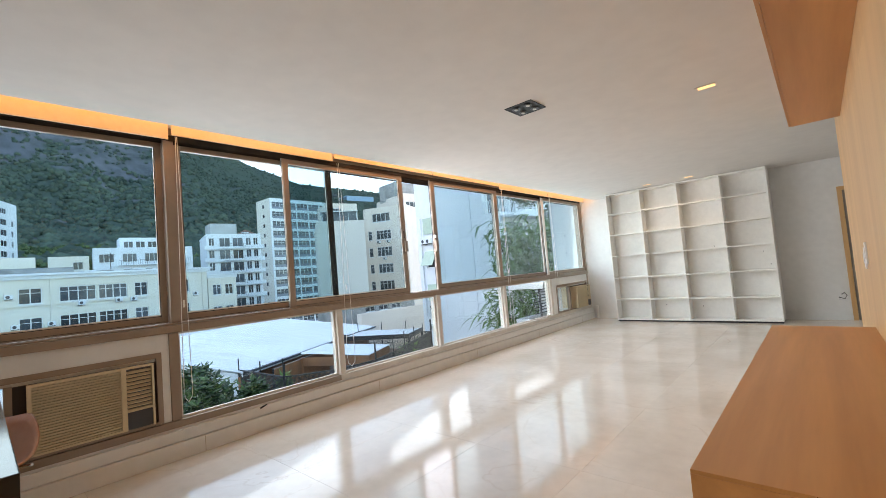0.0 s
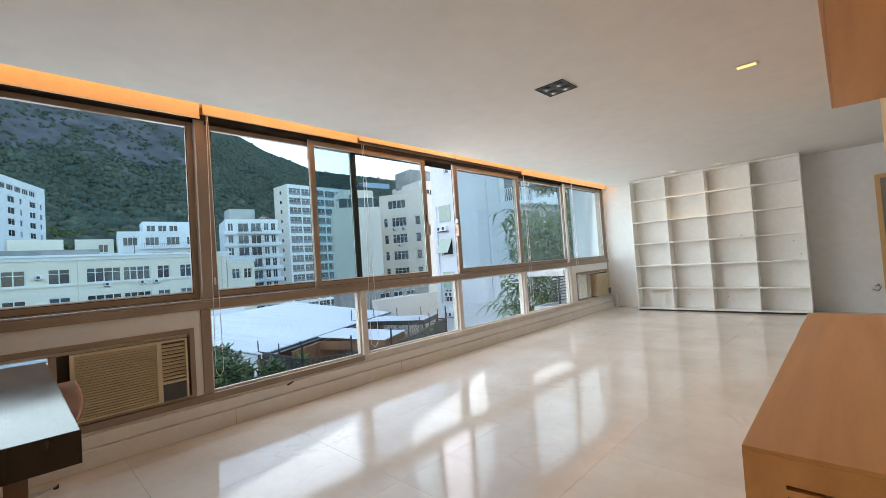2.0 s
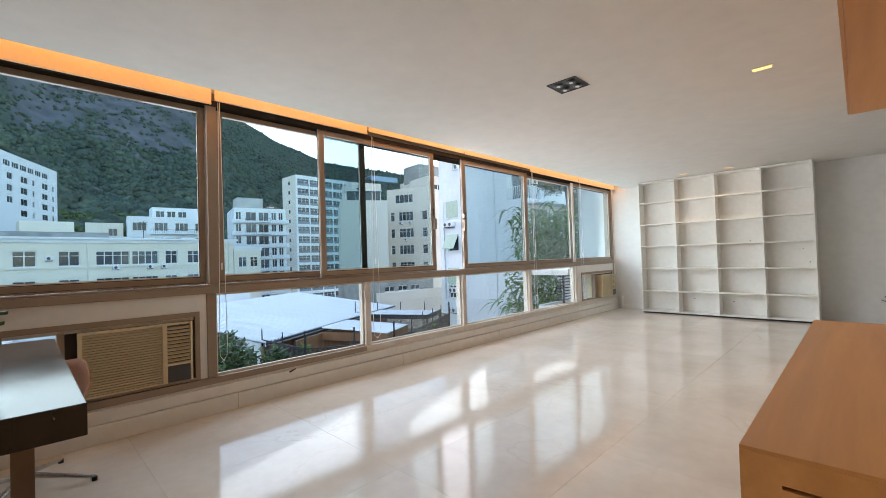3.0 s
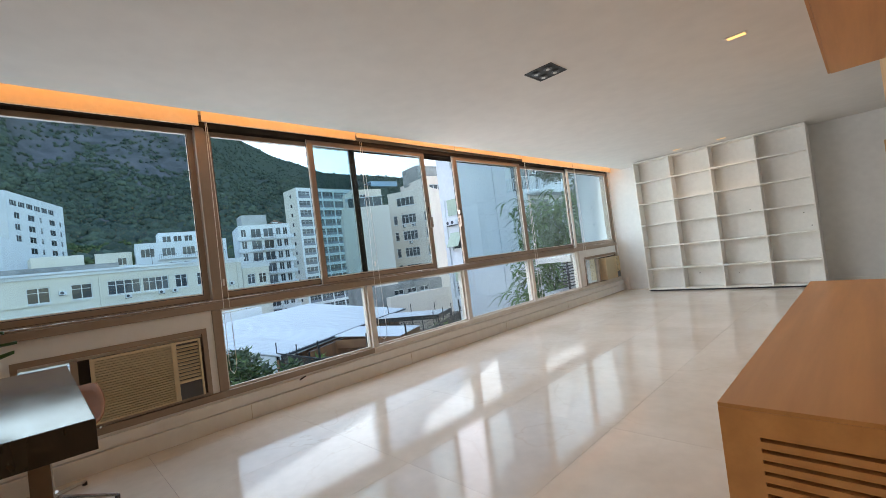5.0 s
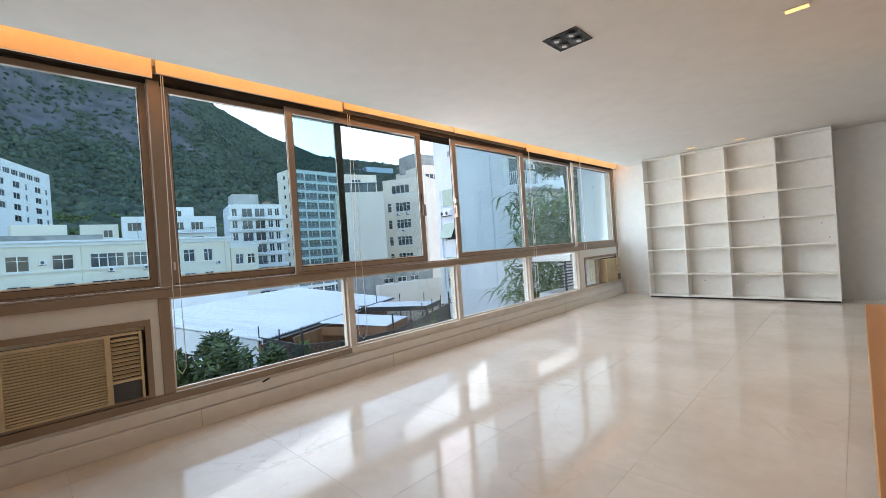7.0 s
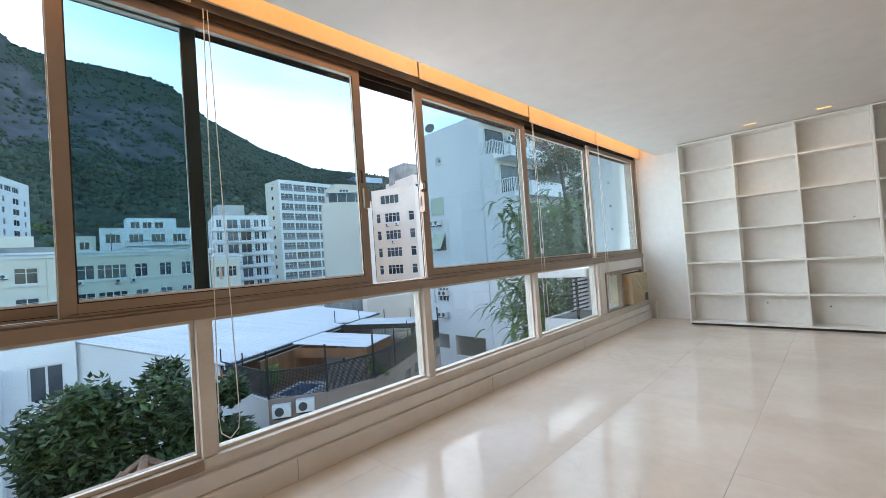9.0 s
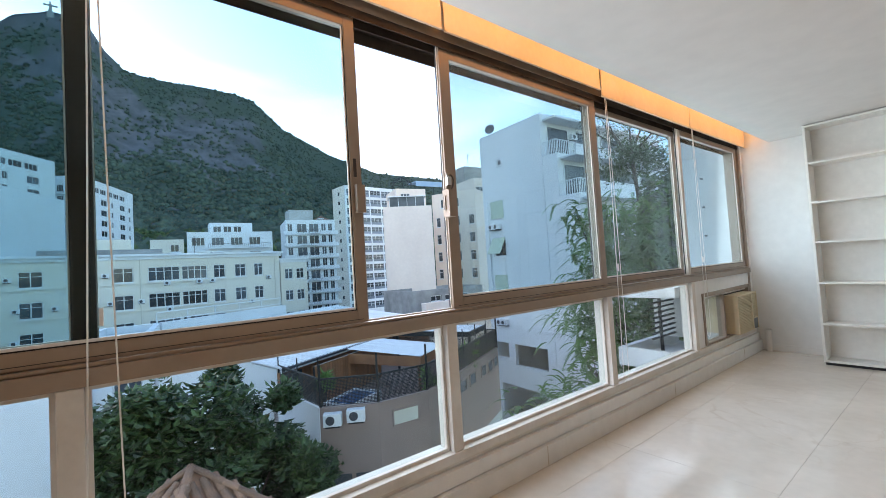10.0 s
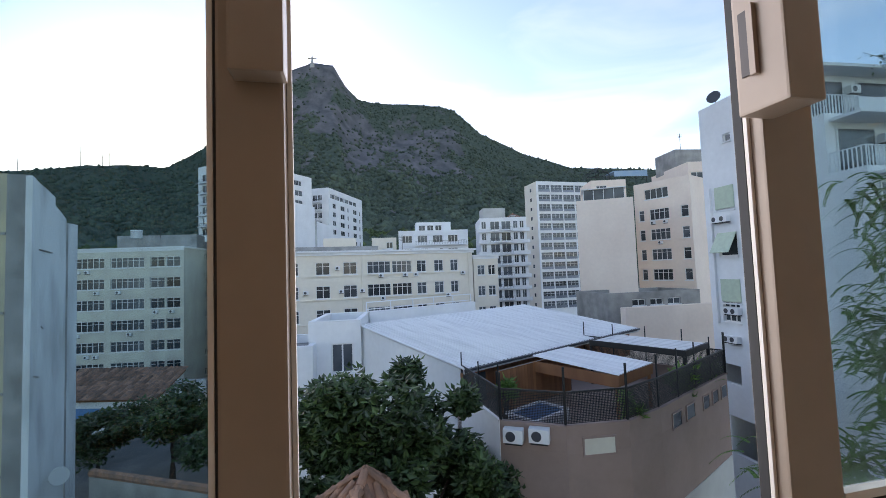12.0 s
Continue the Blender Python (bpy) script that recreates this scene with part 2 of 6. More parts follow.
M_FOLIAGE_MID = material("mid_green_leaf", (0.055, 0.10, 0.03), 0.45, second=(0.11, 0.17, 0.055), scale=0.8, island=0.5)


def translucent(m, share):
    """Lets part of the light through thin leaves."""
    n, l = m.node_tree.nodes, m.node_tree.links
    b = n["Principled BSDF"]
    tl, mx = n.new("ShaderNodeBsdfTranslucent"), n.new("ShaderNodeMixShader")
    l.new(b.inputs["Base Color"].links[0].from_socket, tl.inputs["Color"])
    mx.inputs[0].default_value = share
    l.new(b.outputs[0], mx.inputs[1])
    l.new(tl.outputs[0], mx.inputs[2])
    l.new(mx.outputs[0], n["Material Output"].inputs[0])


translucent(M_FOLIAGE_LIGHT, 0.45)
translucent(M_FOLIAGE_DARK, 0.2)
translucent(M_FOLIAGE_MID, 0.3)
# crown greens lightened to make up for the missing haze
M_CANOPY = material("hazed_tree_crowns", (0.058, 0.082, 0.066), 0.9, second=(0.092, 0.122, 0.09), scale=0.02, island=0.28, spec=0.1)
M_FOOT = material("lighter_tree_crowns", (0.055, 0.085, 0.04), 0.85, second=(0.10, 0.135, 0.055), scale=0.06, island=0.45, spec=0.15)
M_STATUE = material("soapstone", (0.35, 0.36, 0.36), 0.8)
M_CONCRETE = material("weathered_concrete", (0.38, 0.37, 0.35), 0.9, second=(0.22, 0.22, 0.21), scale=0.6)

# ---- mesh helpers ----


def mesh_of(name, bm, mat):
    me = bpy.data.meshes.new(name)
    bm.to_mesh(me)
    bm.free()
    for m in (mat if isinstance(mat, (list, tuple)) else [mat]):
        me.materials.append(m)
    return me


def part(name, bm, mat, parent=None, label="", m=None, smooth=False):
    me = bm if isinstance(bm, bpy.types.Mesh) else mesh_of(name, bm, mat)
    if smooth:
        for p in me.polygons:
            p.use_smooth = True
    ob = new(name, me)
    if parent is not None:
        ob.parent = parent
    if m is not None:
        ob.matrix_basis = m
    return tagged(ob, label)


def thing(name, label, category, m=None, group="", kind=""):
    ob = new(name)
    if m is not None:
        ob.matrix_basis = m
    return tagged(ob, label, category, group, kind)


def structure(name, bm, mat, label, category, m=None):
    return tagged(part(name, bm, mat, None, label, m), label, category, "", "structure")


def blocks(*specs, bevel=0.0):
    """One bmesh of boxes (x0, x1, y0, y1, z0, z1)."""
    bm = bmesh.new()
    for x0, x1, y0, y1, z0, z1 in specs:
        vs = [bm.verts.new((x, y, z)) for x in (x0, x1) for y in (y0, y1) for z in (z0, z1)]
        for f in ((0, 1, 3, 2), (4, 6, 7, 5), (0, 4, 5, 1), (2, 3, 7, 6), (0, 2, 6, 4), (1, 5, 7, 3)):
            bm.faces.new([vs[i] for i in f])
    if bevel:
        bmesh.ops.bevel(bm, geom=bm.edges[:], offset=bevel, segments=2, affect="EDGES", profile=0.7)
    return bm


def tube(points, radius, sides=8, taper=None, closed_ends=True):
    """A round bar along points."""
    bm = bmesh.new()
    pts = [Vector(p) for p in points]
    rings = []
    for i, p in enumerate(pts):
        d = (pts[min(i + 1, len(pts) - 1)] - pts[max(i - 1, 0)]).normalized()
        side = d.cross(Vector((0, 0, 1)))
        side = side.normalized() if side.length > 1e-3 else Vector((1, 0, 0))
        up = side.cross(d)
        r = radius if taper is None else radius + (taper - radius) * i / (len(pts) - 1)
        rings.append([bm.verts.new(p + r * (math.cos(a) * side + math.sin(a) * up)) for a in (2 * math.pi * k / sides for k in range(sides))])
    for a, b in zip(rings, rings[1:]):
        for k in range(sides):
            bm.faces.new((a[k], a[(k + 1) % sides], b[(k + 1) % sides], b[k]))
    if closed_ends:
        bm.faces.new(rings[0])
        bm.faces.new(list(reversed(rings[-1])))
    bmesh.ops.recalc_face_normals(bm, faces=bm.faces)
    return bm


def join(*bms):
    """The given bmeshes as one."""
    out = bmesh.new()
    for b in bms:
        me = bpy.data.meshes.new("joined")
        b.to_mesh(me)
        b.free()
        out.from_mesh(me)
        bpy.data.meshes.remove(me)
    return out


def holed(u0, u1, z0, z1, holes, thick, reveal=0.2):
    """A wall in the local xz plane, its outer face at y = 0, thick deep, with real openings (u0, u1, z0, z1)."""
    us = sorted({u0, u1, *(h[0] for h in holes), *(h[1] for h in holes)})
    zs = sorted({z0, z1, *(h[2] for h in holes), *(h[3] for h in holes)})
    us, zs = [u for u in us if u0 <= u <= u1], [z for z in zs if z0 <= z <= z1]
    bm = bmesh.new()
    made = {}

    def v(u, y, z):
        key = (round(u, 4), y, round(z, 4))
        if key not in made:
            made[key] = bm.verts.new((u, y, z))
        return made[key]

    solid = {}
    for i in range(len(us) - 1):
        for k in range(len(zs) - 1):
            cu, cz = (us[i] + us[i + 1]) / 2, (zs[k] + zs[k + 1]) / 2
            solid[i, k] = not any(h[0] < cu < h[1] and h[2] < cz < h[3] for h in holes)
    for (i, k), s in solid.items():
        if not s:
            continue
        a, b, c, d = us[i], us[i + 1], zs[k], zs[k + 1]
        bm.faces.new((v(a, 0, c), v(b, 0, c), v(b, 0, d), v(a, 0, d)))
        bm.faces.new((v(a, thick, d), v(b, thick, d), v(b, thick, c), v(a, thick, c)))
        for di, dk, q in ((-1, 0, ((a, c), (a, d))), (1, 0, ((b, d), (b, c))), (0, -1, ((b, c), (a, c))), (0, 1, ((a, d), (b, d)))):
            if not solid.get((i + di, k + dk), False):
                (p, z), (p2, z2) = q
                bm.faces.new((v(p, 0, z), v(p2, 0, z2), v(p2, thick, z2), v(p, thick, z)))
    return bm

# ---- the room: x from the window wall (-3.5) to the veneer wall (0.65), y from -2.5 to 9.75, ceiling at 2.6 ----
XW, X_FLOOR, XR, Y0, Y1, H = -3.50, -3.445, 0.65, -2.5, 9.75, 2.6

floor = structure("floor", blocks((XW - 0.3, 2.4, Y0 - 0.2, Y1 + 0.2, -0.2, -0.004)), M_JOINT, "cream polished marble floor of large tiles", "floor")
structure("ceiling", join(blocks((-3.2, 2.4, Y0, Y1, H, 2.66)), blocks((-3.2, -3.17, Y0, Y1, 2.66, 2.95)), blocks((-3.9, 2.4, Y0 - 0.2, Y1 + 0.2, 2.95, 3.2))),
          M_CEIL, "white plaster ceiling with a lit cove along the windows", "ceiling")
structure("wall_north", blocks((-3.9, 2.4, Y1, Y1 + 0.2, 0, 2.95)), M_WALL, "white painted end wall behind the bookcase", "wall")
structure("wall_south", blocks((-3.9, 2.4, Y0 - 0.2, Y0, 0, 2.95)), M_WALL, "white painted wall behind the dining table", "wall")
structure("wall_east", join(blocks((XR + 0.02, XR + 0.2, Y0, 6.1, 0, H)), blocks((2.2, 2.4, Y0, Y1, 0, H))), M_WALL, "white painted wall behind the veneer panelling", "wall")
structure("baseboard", join(blocks((-3.36, 2.2, Y1 - 0.015, Y1, 0, 0.08)), blocks((2.185, 2.2, 6.1, Y1 - 0.016, 0, 0.08))), M_WALL, "low white skirting board on the end wall", "baseboard")

# veneer wall with a proud television panel and shadow gap
veneer = thing("wall_veneer", "pale wood veneer wall panelling with a shadow gap", "wall", kind="structure")
part("panel", blocks((XR, XR + 0.02, Y0, 2.30, 0, H)), M_WOODPANEL, veneer)
part("panel", blocks((XR, XR + 0.02, 2.304, 6.1, 0, H)), M_WOODPANEL, veneer)
part("raised_panel", blocks((XR - 0.035, XR, 1.9, 4.42, 0.78, 2.0), bevel=0.003), M_WOODPANEL, veneer)
part("shadow_gap", join(blocks((XR - 0.012, XR - 0.001, 1.86, 4.46, 2.001, 2.05)), blocks((XR - 0.012, XR - 0.001, 4.421, 4.46, 0.78, 2.0))), M_WOOD, veneer)
part("end_strip", blocks((XR, XR + 0.2, 6.1, 6.12, 0, H)), M_WOODPANEL, veneer)

# window wall: sill wall, posts, rails
PITCH = [-1.6, 0.0, 1.62, 3.19, 4.78, 6.40, 7.98, 9.75]
sill_wall = structure("wall_west", join(blocks((-3.72, XW, Y0, Y1, -0.1, 0.235)), blocks((-3.72, XW, Y0, -1.6, 0.235, 2.95)), blocks((-3.72, -3.5, -1.6, Y1, 2.68, 2.95)),
                                         blocks((-3.72, XW, 9.70, Y1, 0.235, 2.68))), M_WALL, "low white sill wall under the window band", "wall")
structure("baseboard_1", join(blocks((XW, X_FLOOR, Y0, Y1, 0, 0.125), bevel=0.004), blocks((XW, XW + 0.03, Y0, Y1, 0.13, 0.215), bevel=0.004)), M_WALL,
          "tall stepped white skirting below the windows", "baseboard")
for y in (-1.9, -0.05, 1.76, 3.58, 5.42, 7.24, 9.06):
    sm = part("skirting_seam", blocks((X_FLOOR, X_FLOOR + 0.0015, y, y + 0.004, 0.002, 0.123)), M_JOINT)
    tagged(sm, "thin dark joint between the skirting stones", "joint", "", "structure")
# small dark mark on the skirting, modelled as a short bent tube
clip = thing("wall_clip", "small dark mark on the skirting", "clip", pose(XW + 0.03, 2.26, 0.2))
part("clip_body", tube([(0.0, -0.03, 0.0), (0.008, 0.0, 0.012), (0.006, 0.03, 0.02)], 0.009, 6, taper=0.005), M_BLACK, clip)
LOW, MID, TOP = 0.29, 0.985, 2.62


def frame_bar(name, y0, y1, z0, z1, x0=-3.62, x1=-3.5, mat=None, parent=None, bevel=0.004):
    return part(name, blocks((x0, x1, y0, y1, z0, z1), bevel=bevel), mat or M_ALU, parent)


win = thing("window_1", "wide band of taupe aluminium sliding windows with fixed lower lights", "window", kind="structure")
frame_bar("bottom_rail", -1.6, 3.119, 0.235, LOW, -3.64, -3.488, parent=win)
frame_bar("bottom_rail", 3.12, 9.7, 0.235, LOW, -3.64, -3.488, M_ALU_WHITE, win)
part("outer_sill", blocks((-3.72, -3.641, -1.6, 9.7, 0.236, 0.25)), M_ALU, win, "white outer window sill")
frame_bar("transom", -1.6, 9.7, MID, 1.045, -3.68, -3.492, parent=win)
frame_bar("track", -1.6, 9.7, 1.047, 1.060, -3.545, -3.505, parent=win)
frame_bar("track", -1.6, 9.7, 1.047, 1.060, -3.625, -3.60, parent=win)
frame_bar("head_rail", -1.6, 9.7, TOP, 2.68, -3.68, -3.505, parent=win)
part("head_track", join(blocks((-3.68, -3.507, -1.6, 9.7, 2.613, 2.6195)), blocks((-3.512, -3.507, -1.6, 9.7, 2.572, 2.6125)), blocks((-3.580, -3.575, -1.6, 9.7, 2.565, 2.6125)),
                        blocks((-3.680, -3.674, -1.6, 9.7, 2.545, 2.6125))), M_TRACK, win, "dark upper sliding track, deepened for the shade under the head")
frame_bar("jamb", 9.64, 9.698, 1.063, TOP - 0.001, -3.67, -3.505, parent=win)
frame_bar("jamb", 9.64, 9.698, LOW + 0.001, MID - 0.001, -3.64, -3.505, parent=win)
for y in PITCH[:-1]:
    frame_bar("mullion", y - 0.07, y, LOW + 0.001, MID - 0.001, -3.62, -3.498, M_ALU_WHITE if y > 3 else M_ALU, win)
for y in (0.0, 1.62):
    frame_bar("mullion", y - 0.04, y + 0.035, 1.063, TOP - 0.001, -3.6, -3.52, parent=win)
# fixed lower lights
for a, b in ((1.62, 3.12), (3.19, 4.71), (4.78, 6.33), (6.40, 7.91)):
    p = part("pane", blocks((-3.563, -3.557, a + 0.001, b - 0.001, LOW, MID)), M_GLASS_CLEAR, win)
    p.visible_shadow = False
    part("glazing_bead", join(blocks((-3.556, -3.535, a + 0.001, b - 0.001, LOW + 0.001, LOW + 0.018)), blocks((-3.556, -3.535, a + 0.001, b - 0.001, MID - 0.019, MID - 0.001)),
                              blocks((-3.556, -3.535, a + 0.001, a + 0.018, LOW + 0.018, MID - 0.019)), blocks((-3.556, -3.535, b - 0.018, b - 0.001, LOW + 0.018, MID - 0.019))), M_ALU_WHITE, win)


def sash(y0, y1, x, stile=0.065, dark=False, pale=False, handle=0, label=""):
    """A sliding sash with its stiles, rails, gaskets and pane; handle: +1 on the far stile, -1 on the near one."""
    z0, z1, d, rail = 1.063, TOP - 0.010, 0.02, 0.057
    s = thing("sliding_sash", label or "taupe aluminium sliding window sash with tinted glass", "window sash", pose(x, 0, 0), group="sliding sashes")
    m = M_ALU
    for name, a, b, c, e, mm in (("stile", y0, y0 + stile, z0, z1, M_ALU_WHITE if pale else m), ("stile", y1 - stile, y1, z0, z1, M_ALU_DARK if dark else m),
                                 ("bottom_rail", y0 + stile, y1 - stile, z0, z0 + rail, m), ("top_rail", y0 + stile, y1 - stile, z1 - 0.085, z1, m)):
        part(name, blocks((-d, d, a, b, c, e), bevel=0.003), mm, s)
    g = part("pane", blocks((-0.003, 0.003, y0 + stile - 0.004, y1 - stile + 0.004, z0 + rail - 0.005, z1 - 0.08)), M_GLASS, s)
    g.visible_shadow = False
    part("gasket", blocks((0.004, 0.012, y0 + stile, y0 + stile + 0.006, z0 + rail, z1 - 0.085)), M_GASKET, s)
    part("gasket", blocks((0.004, 0.012, y1 - stile - 0.004, y1 - stile, z0 + rail, z1 - 0.085)), M_GASKET, s)
    part("gasket", blocks((0.004, 0.012, y0 + stile + 0.006, y1 - stile - 0.006, z0 + rail, z0 + rail + 0.005)), M_GASKET, s)
    part("glazing_bead", blocks((0.0045, 0.016, y0 + stile + 0.007, y1 - stile - 0.007, z0 + rail + 0.0055, z0 + rail + 0.016)), M_ALU_WHITE, s)
    part("glazing_bead", blocks((0.0045, 0.012, y1 - stile - 0.0095, y1 - stile - 0.0045, z0 + rail + 0.016, z1 - 0.087)), M_ALU_WHITE, s)
    for edge, way in ((y0, -1), (y1, 1)):
        # dark brush channel and a pale lip on the narrow edge of the stile
        lo_, hi_ = sorted((edge + way * 0.0005, edge + way * 0.003))
        part("brush_seal", blocks((-0.016, -0.004, lo_, hi_, z0 + 0.01, z1 - 0.01)), M_GASKET, s)
        lo_, hi_ = sorted((edge + way * 0.0005, edge + way * 0.005))
        part("edge_lip", blocks((-0.001, 0.004, lo_, hi_, z0 + 0.004, z1 - 0.004)), M_ALU_WHITE, s, "pale weather lip")
    part("rail_groove", blocks((d, d + 0.0008, y0 + stile * 0.5, y1 - stile * 0.5, z0 + 0.012, z0 + 0.015)), M_ALU_DARK, s, "thin dark joint line")
    if handle > 0:
        part("pull_handle", blocks((d + 0.0005, d + 0.026, y1 - 0.042, y1 + 0.004, 1.592, 1.73), bevel=0.003), M_ALU, s, "flat taupe pull handle")
        part("slot_rim", join(blocks((d + 0.0005, d + 0.004, y1 - 0.048, y1 - 0.044, 1.765, 1.865)), blocks((d + 0.0005, d + 0.004, y1 - 0.026, y1 - 0.022, 1.765, 1.865)),
                              blocks((d + 0.0005, d + 0.004, y1 - 0.044, y1 - 0.026, 1.765, 1.769)), blocks((d + 0.0005, d + 0.004, y1 - 0.044, y1 - 0.026, 1.861, 1.865))), M_ALU, s)
        part("slot", blocks((d + 0.0005, d + 0.0015, y1 - 0.044, y1 - 0.026, 1.769, 1.861)), M_ALU_DARK, s, "dark recessed latch slot")
    if handle < 0:
        h = part("pull_handle", blocks((d + 0.0005, d + 0.06, y0 - 0.034, y0 + 0.014, 1.582, 1.735), bevel=0.003), M_ALU, s, "boxy taupe pull handle")
        part("slot", blocks((d + 0.010, d + 0.022, y0 - 0.0365, y0 - 0.0345, 1.625, 1.70)), M_ALU_DARK, h, "dark slot in the handle's edge")
        part("slot_rim", blocks((d + 0.023, d + 0.030, y0 - 0.040, y0 - 0.0345, 1.622, 1.703)), M_ALU, h)
    return s


X_IN, X_OUT = -3.545, -3.61
sash(-1.58, -0.02, X_OUT)
sash(0.037, 1.578, X_OUT, stile=0.045)
sash(1.656, 3.225, X_OUT, dark=True, label="fixed-side sash with a dark closing stile")
sash(2.62, 4.252, X_IN, stile=0.058, handle=1, label="sliding sash pushed aside, leaving a gap open")
sash(4.79, 6.40, X_IN, stile=0.076, handle=-1, label="closed sliding sash with a small padlock on its stile")
sash(6.36, 8.01, X_OUT)
sash(7.93, 9.635, X_IN, stile=0.06, pale=True)
# padlock and its short chain above the handle of the closed sash
pad = thing("padlock", "small steel padlock with a short dark chain on the sash", "padlock", pose(X_IN + 0.021, 4.80, 1.765))
part("lock_body", blocks((0.0, 0.022, -0.018, 0.012, 0.0, 0.05), bevel=0.004), M_CHROME, pad)
part("shackle", tube([(0.010, -0.012, 0.05), (0.010, -0.012, 0.064), (0.010, -0.003, 0.070), (0.010, 0.006, 0.064), (0.010, 0.006, 0.05)], 0.003), M_CHROME, pad)
chain = [(0.012, 0.008, 0.066), (0.016, 0.020, 0.056), (0.018, 0.026, 0.040), (0.018, 0.026, 0.022), (0.018, 0.023, 0.004), (0.016, 0.016, -0.012), (0.014, 0.008, -0.026)]
for k, (u, v) in enumerate(zip(chain, chain[1:])):
    part("chain_link", tube([u, Vector(u).lerp(Vector(v), 0.5) + Vector((0.003 if k % 2 else 0, 0 if k % 2 else 0.003, 0)), v], 0.0042, 6), M_ALU_DARK, pad)


# panels with window air conditioners
def ac_unit(y, z, w=0.70, h=0.46, x=XW - 0.02, case=None):
    """A window air conditioner, its front grille towards +x, from y to y + w."""
    a = thing("air_conditioner", "yellowed beige window air conditioner in a metal frame", "air conditioner", pose(x, y, z), group="window air conditioners")
    part("housing", blocks((-0.32, 0.0, 0.02, w - 0.02, 0.0, h)), case or M_ACDARK, a)
    gw = w * 0.735
    part("front_frame", join(blocks((0.001, 0.045, 0.0, 0.022, 0.0, h)), blocks((0.001, 0.045, gw - 0.02, gw + 0.012, 0.0, h)), blocks((0.001, 0.045, w - 0.014, w, 0.0, h)),
                             blocks((0.001, 0.045, 0.022, gw - 0.02, 0.0, 0.014)), blocks((0.001, 0.045, 0.022, gw - 0.02, h - 0.016, h)),
                             blocks((0.001, 0.045, gw + 0.012, w - 0.014, h - 0.014, h)), blocks((0.001, 0.045, gw + 0.012, w - 0.014, h * 0.285, h * 0.325))), M_AC, a)
    part("grille_backing", blocks((0.0012, 0.012, 0.022, gw - 0.02, 0.014, h - 0.016)), M_AC, a)
    n = 23
    slat = mesh_of("slat", blocks((0.013, 0.042, 0.022, gw - 0.02, 0.0, 0.0095), bevel=0.002), M_AC)
    for i in range(n):
        part("slat", slat, None, a, m=pose(0, 0, 0.018 + i * (h - 0.05) / (n - 1)))
    part("outlet_backing", blocks((0.0012, 0.01, gw + 0.012, w - 0.014, h * 0.325, h - 0.014)), M_ACDARK, a)
    louvre = mesh_of("louvre", blocks((-0.012, 0.012, gw + 0.016, w - 0.018, -0.003, 0.003)), M_AC)
    for i in range(10):
        part("louvre", louvre, None, a, m=pose(0.03, 0, h * 0.37 + i * h * 0.06, 0, 35, 0))
    part("control_cover", blocks((0.0012, 0.043, gw + 0.004, w - 0.016, 0.004, h * 0.282), bevel=0.006), M_ACDARK, a, "dark grey control flap")
    return a


for k, (a, b, fy0, fy1) in enumerate(((0.0, 1.55, 0.34, 1.495), (7.98, 9.64, 8.16, 9.6))):
    wp = holed(a, b, LOW + 0.001, MID - 0.001, [(fy0, fy1, 0.295, 0.845)], 0.07)
    pan = thing("infill_panel", "white painted infill panel round an air conditioner", "panel", pose(-3.512, 0, 0, 0, 0, 90), group="window infill panels")
    part("panel", wp, M_WALL, pan)
    rim = join(blocks((fy0, fy1, -0.012, 0.06, 0.805, 0.845)), blocks((fy0, fy1, -0.012, 0.06, 0.295, 0.315)), blocks((fy0, fy0 + 0.035, -0.012, 0.06, 0.315, 0.805)), blocks((fy1 - 0.035, fy1, -0.012, 0.06, 0.315, 0.805)))
    part("opening_frame", rim, M_ALU, pan)
    part("upper_board", blocks((fy0 + 0.035, fy1 - 0.035, 0.02, 0.05, 0.779, 0.805)), M_WALL, pan)
    a0, a1, az = ((0.757, 1.413, 0.7765), (8.882, 9.498, 0.7565))[k]
    st_ = fy0 + (0.36 if k == 0 else 0.62)
    # added board: stops daylight leaking round the unit, dark like the shaded gap
    part("backing_board", holed(st_ - 0.03, fy1 - 0.035, 0.3155, 0.778, [(a0, a1, 0.3165, az)], 0.008), M_ALU_DARK, pan, "dark board added for the shaded gap round the unit", m=pose(0, 0.052, 0))
    st = fy0 + (0.36 if k == 0 else 0.62)
    part("post", blocks((st - 0.07, st - 0.03, -0.012, 0.06, 0.315, 0.785)), M_ALU, pan)
    g = part("pane", blocks((fy0 + 0.035, st - 0.07, 0.02, 0.026, 0.315, 0.785)), M_GLASS_CLEAR, pan)
    g.visible_shadow = False
ac_unit(0.735, 0.317)
ac_unit(8.86, 0.317, 0.66, 0.44, x=XW + 0.05, case=M_AC)
structure("window_2", blocks((-3.7, -3.5, -1.6, -0.072, LOW + 0.001, MID - 0.002)), M_WALL, "white closed panel below the window band", "panel")

# roller blinds, drawn up, and their cords
for y0, y1, zb in ((-1.58, -0.01, 2.57), (0.01, 1.60, 2.565), (1.625, 3.17, 2.605), (3.19, 4.765, 2.64), (4.785, 6.375, 2.635), (6.395, 8.06, 2.59), (8.08, 9.735, 2.59)):
    b = thing("roller_blind", "cream fabric roller blind, drawn up under the cove", "blind", pose(-3.45, 0, 0), group="roller blinds")
    part("fabric", blocks((-0.002, 0.002, y0, y1, zb + 0.016, 2.86)), M_BLIND, b)
    part("hem_bar", blocks((-0.008, 0.008, y0, y1, zb, zb + 0.016), bevel=0.003), M_BLIND, b)
    part("roll", tube([(0, y0 + 0.02, 2.885), (0, y1 - 0.02, 2.885)], 0.024, 12), M_BLIND, b)


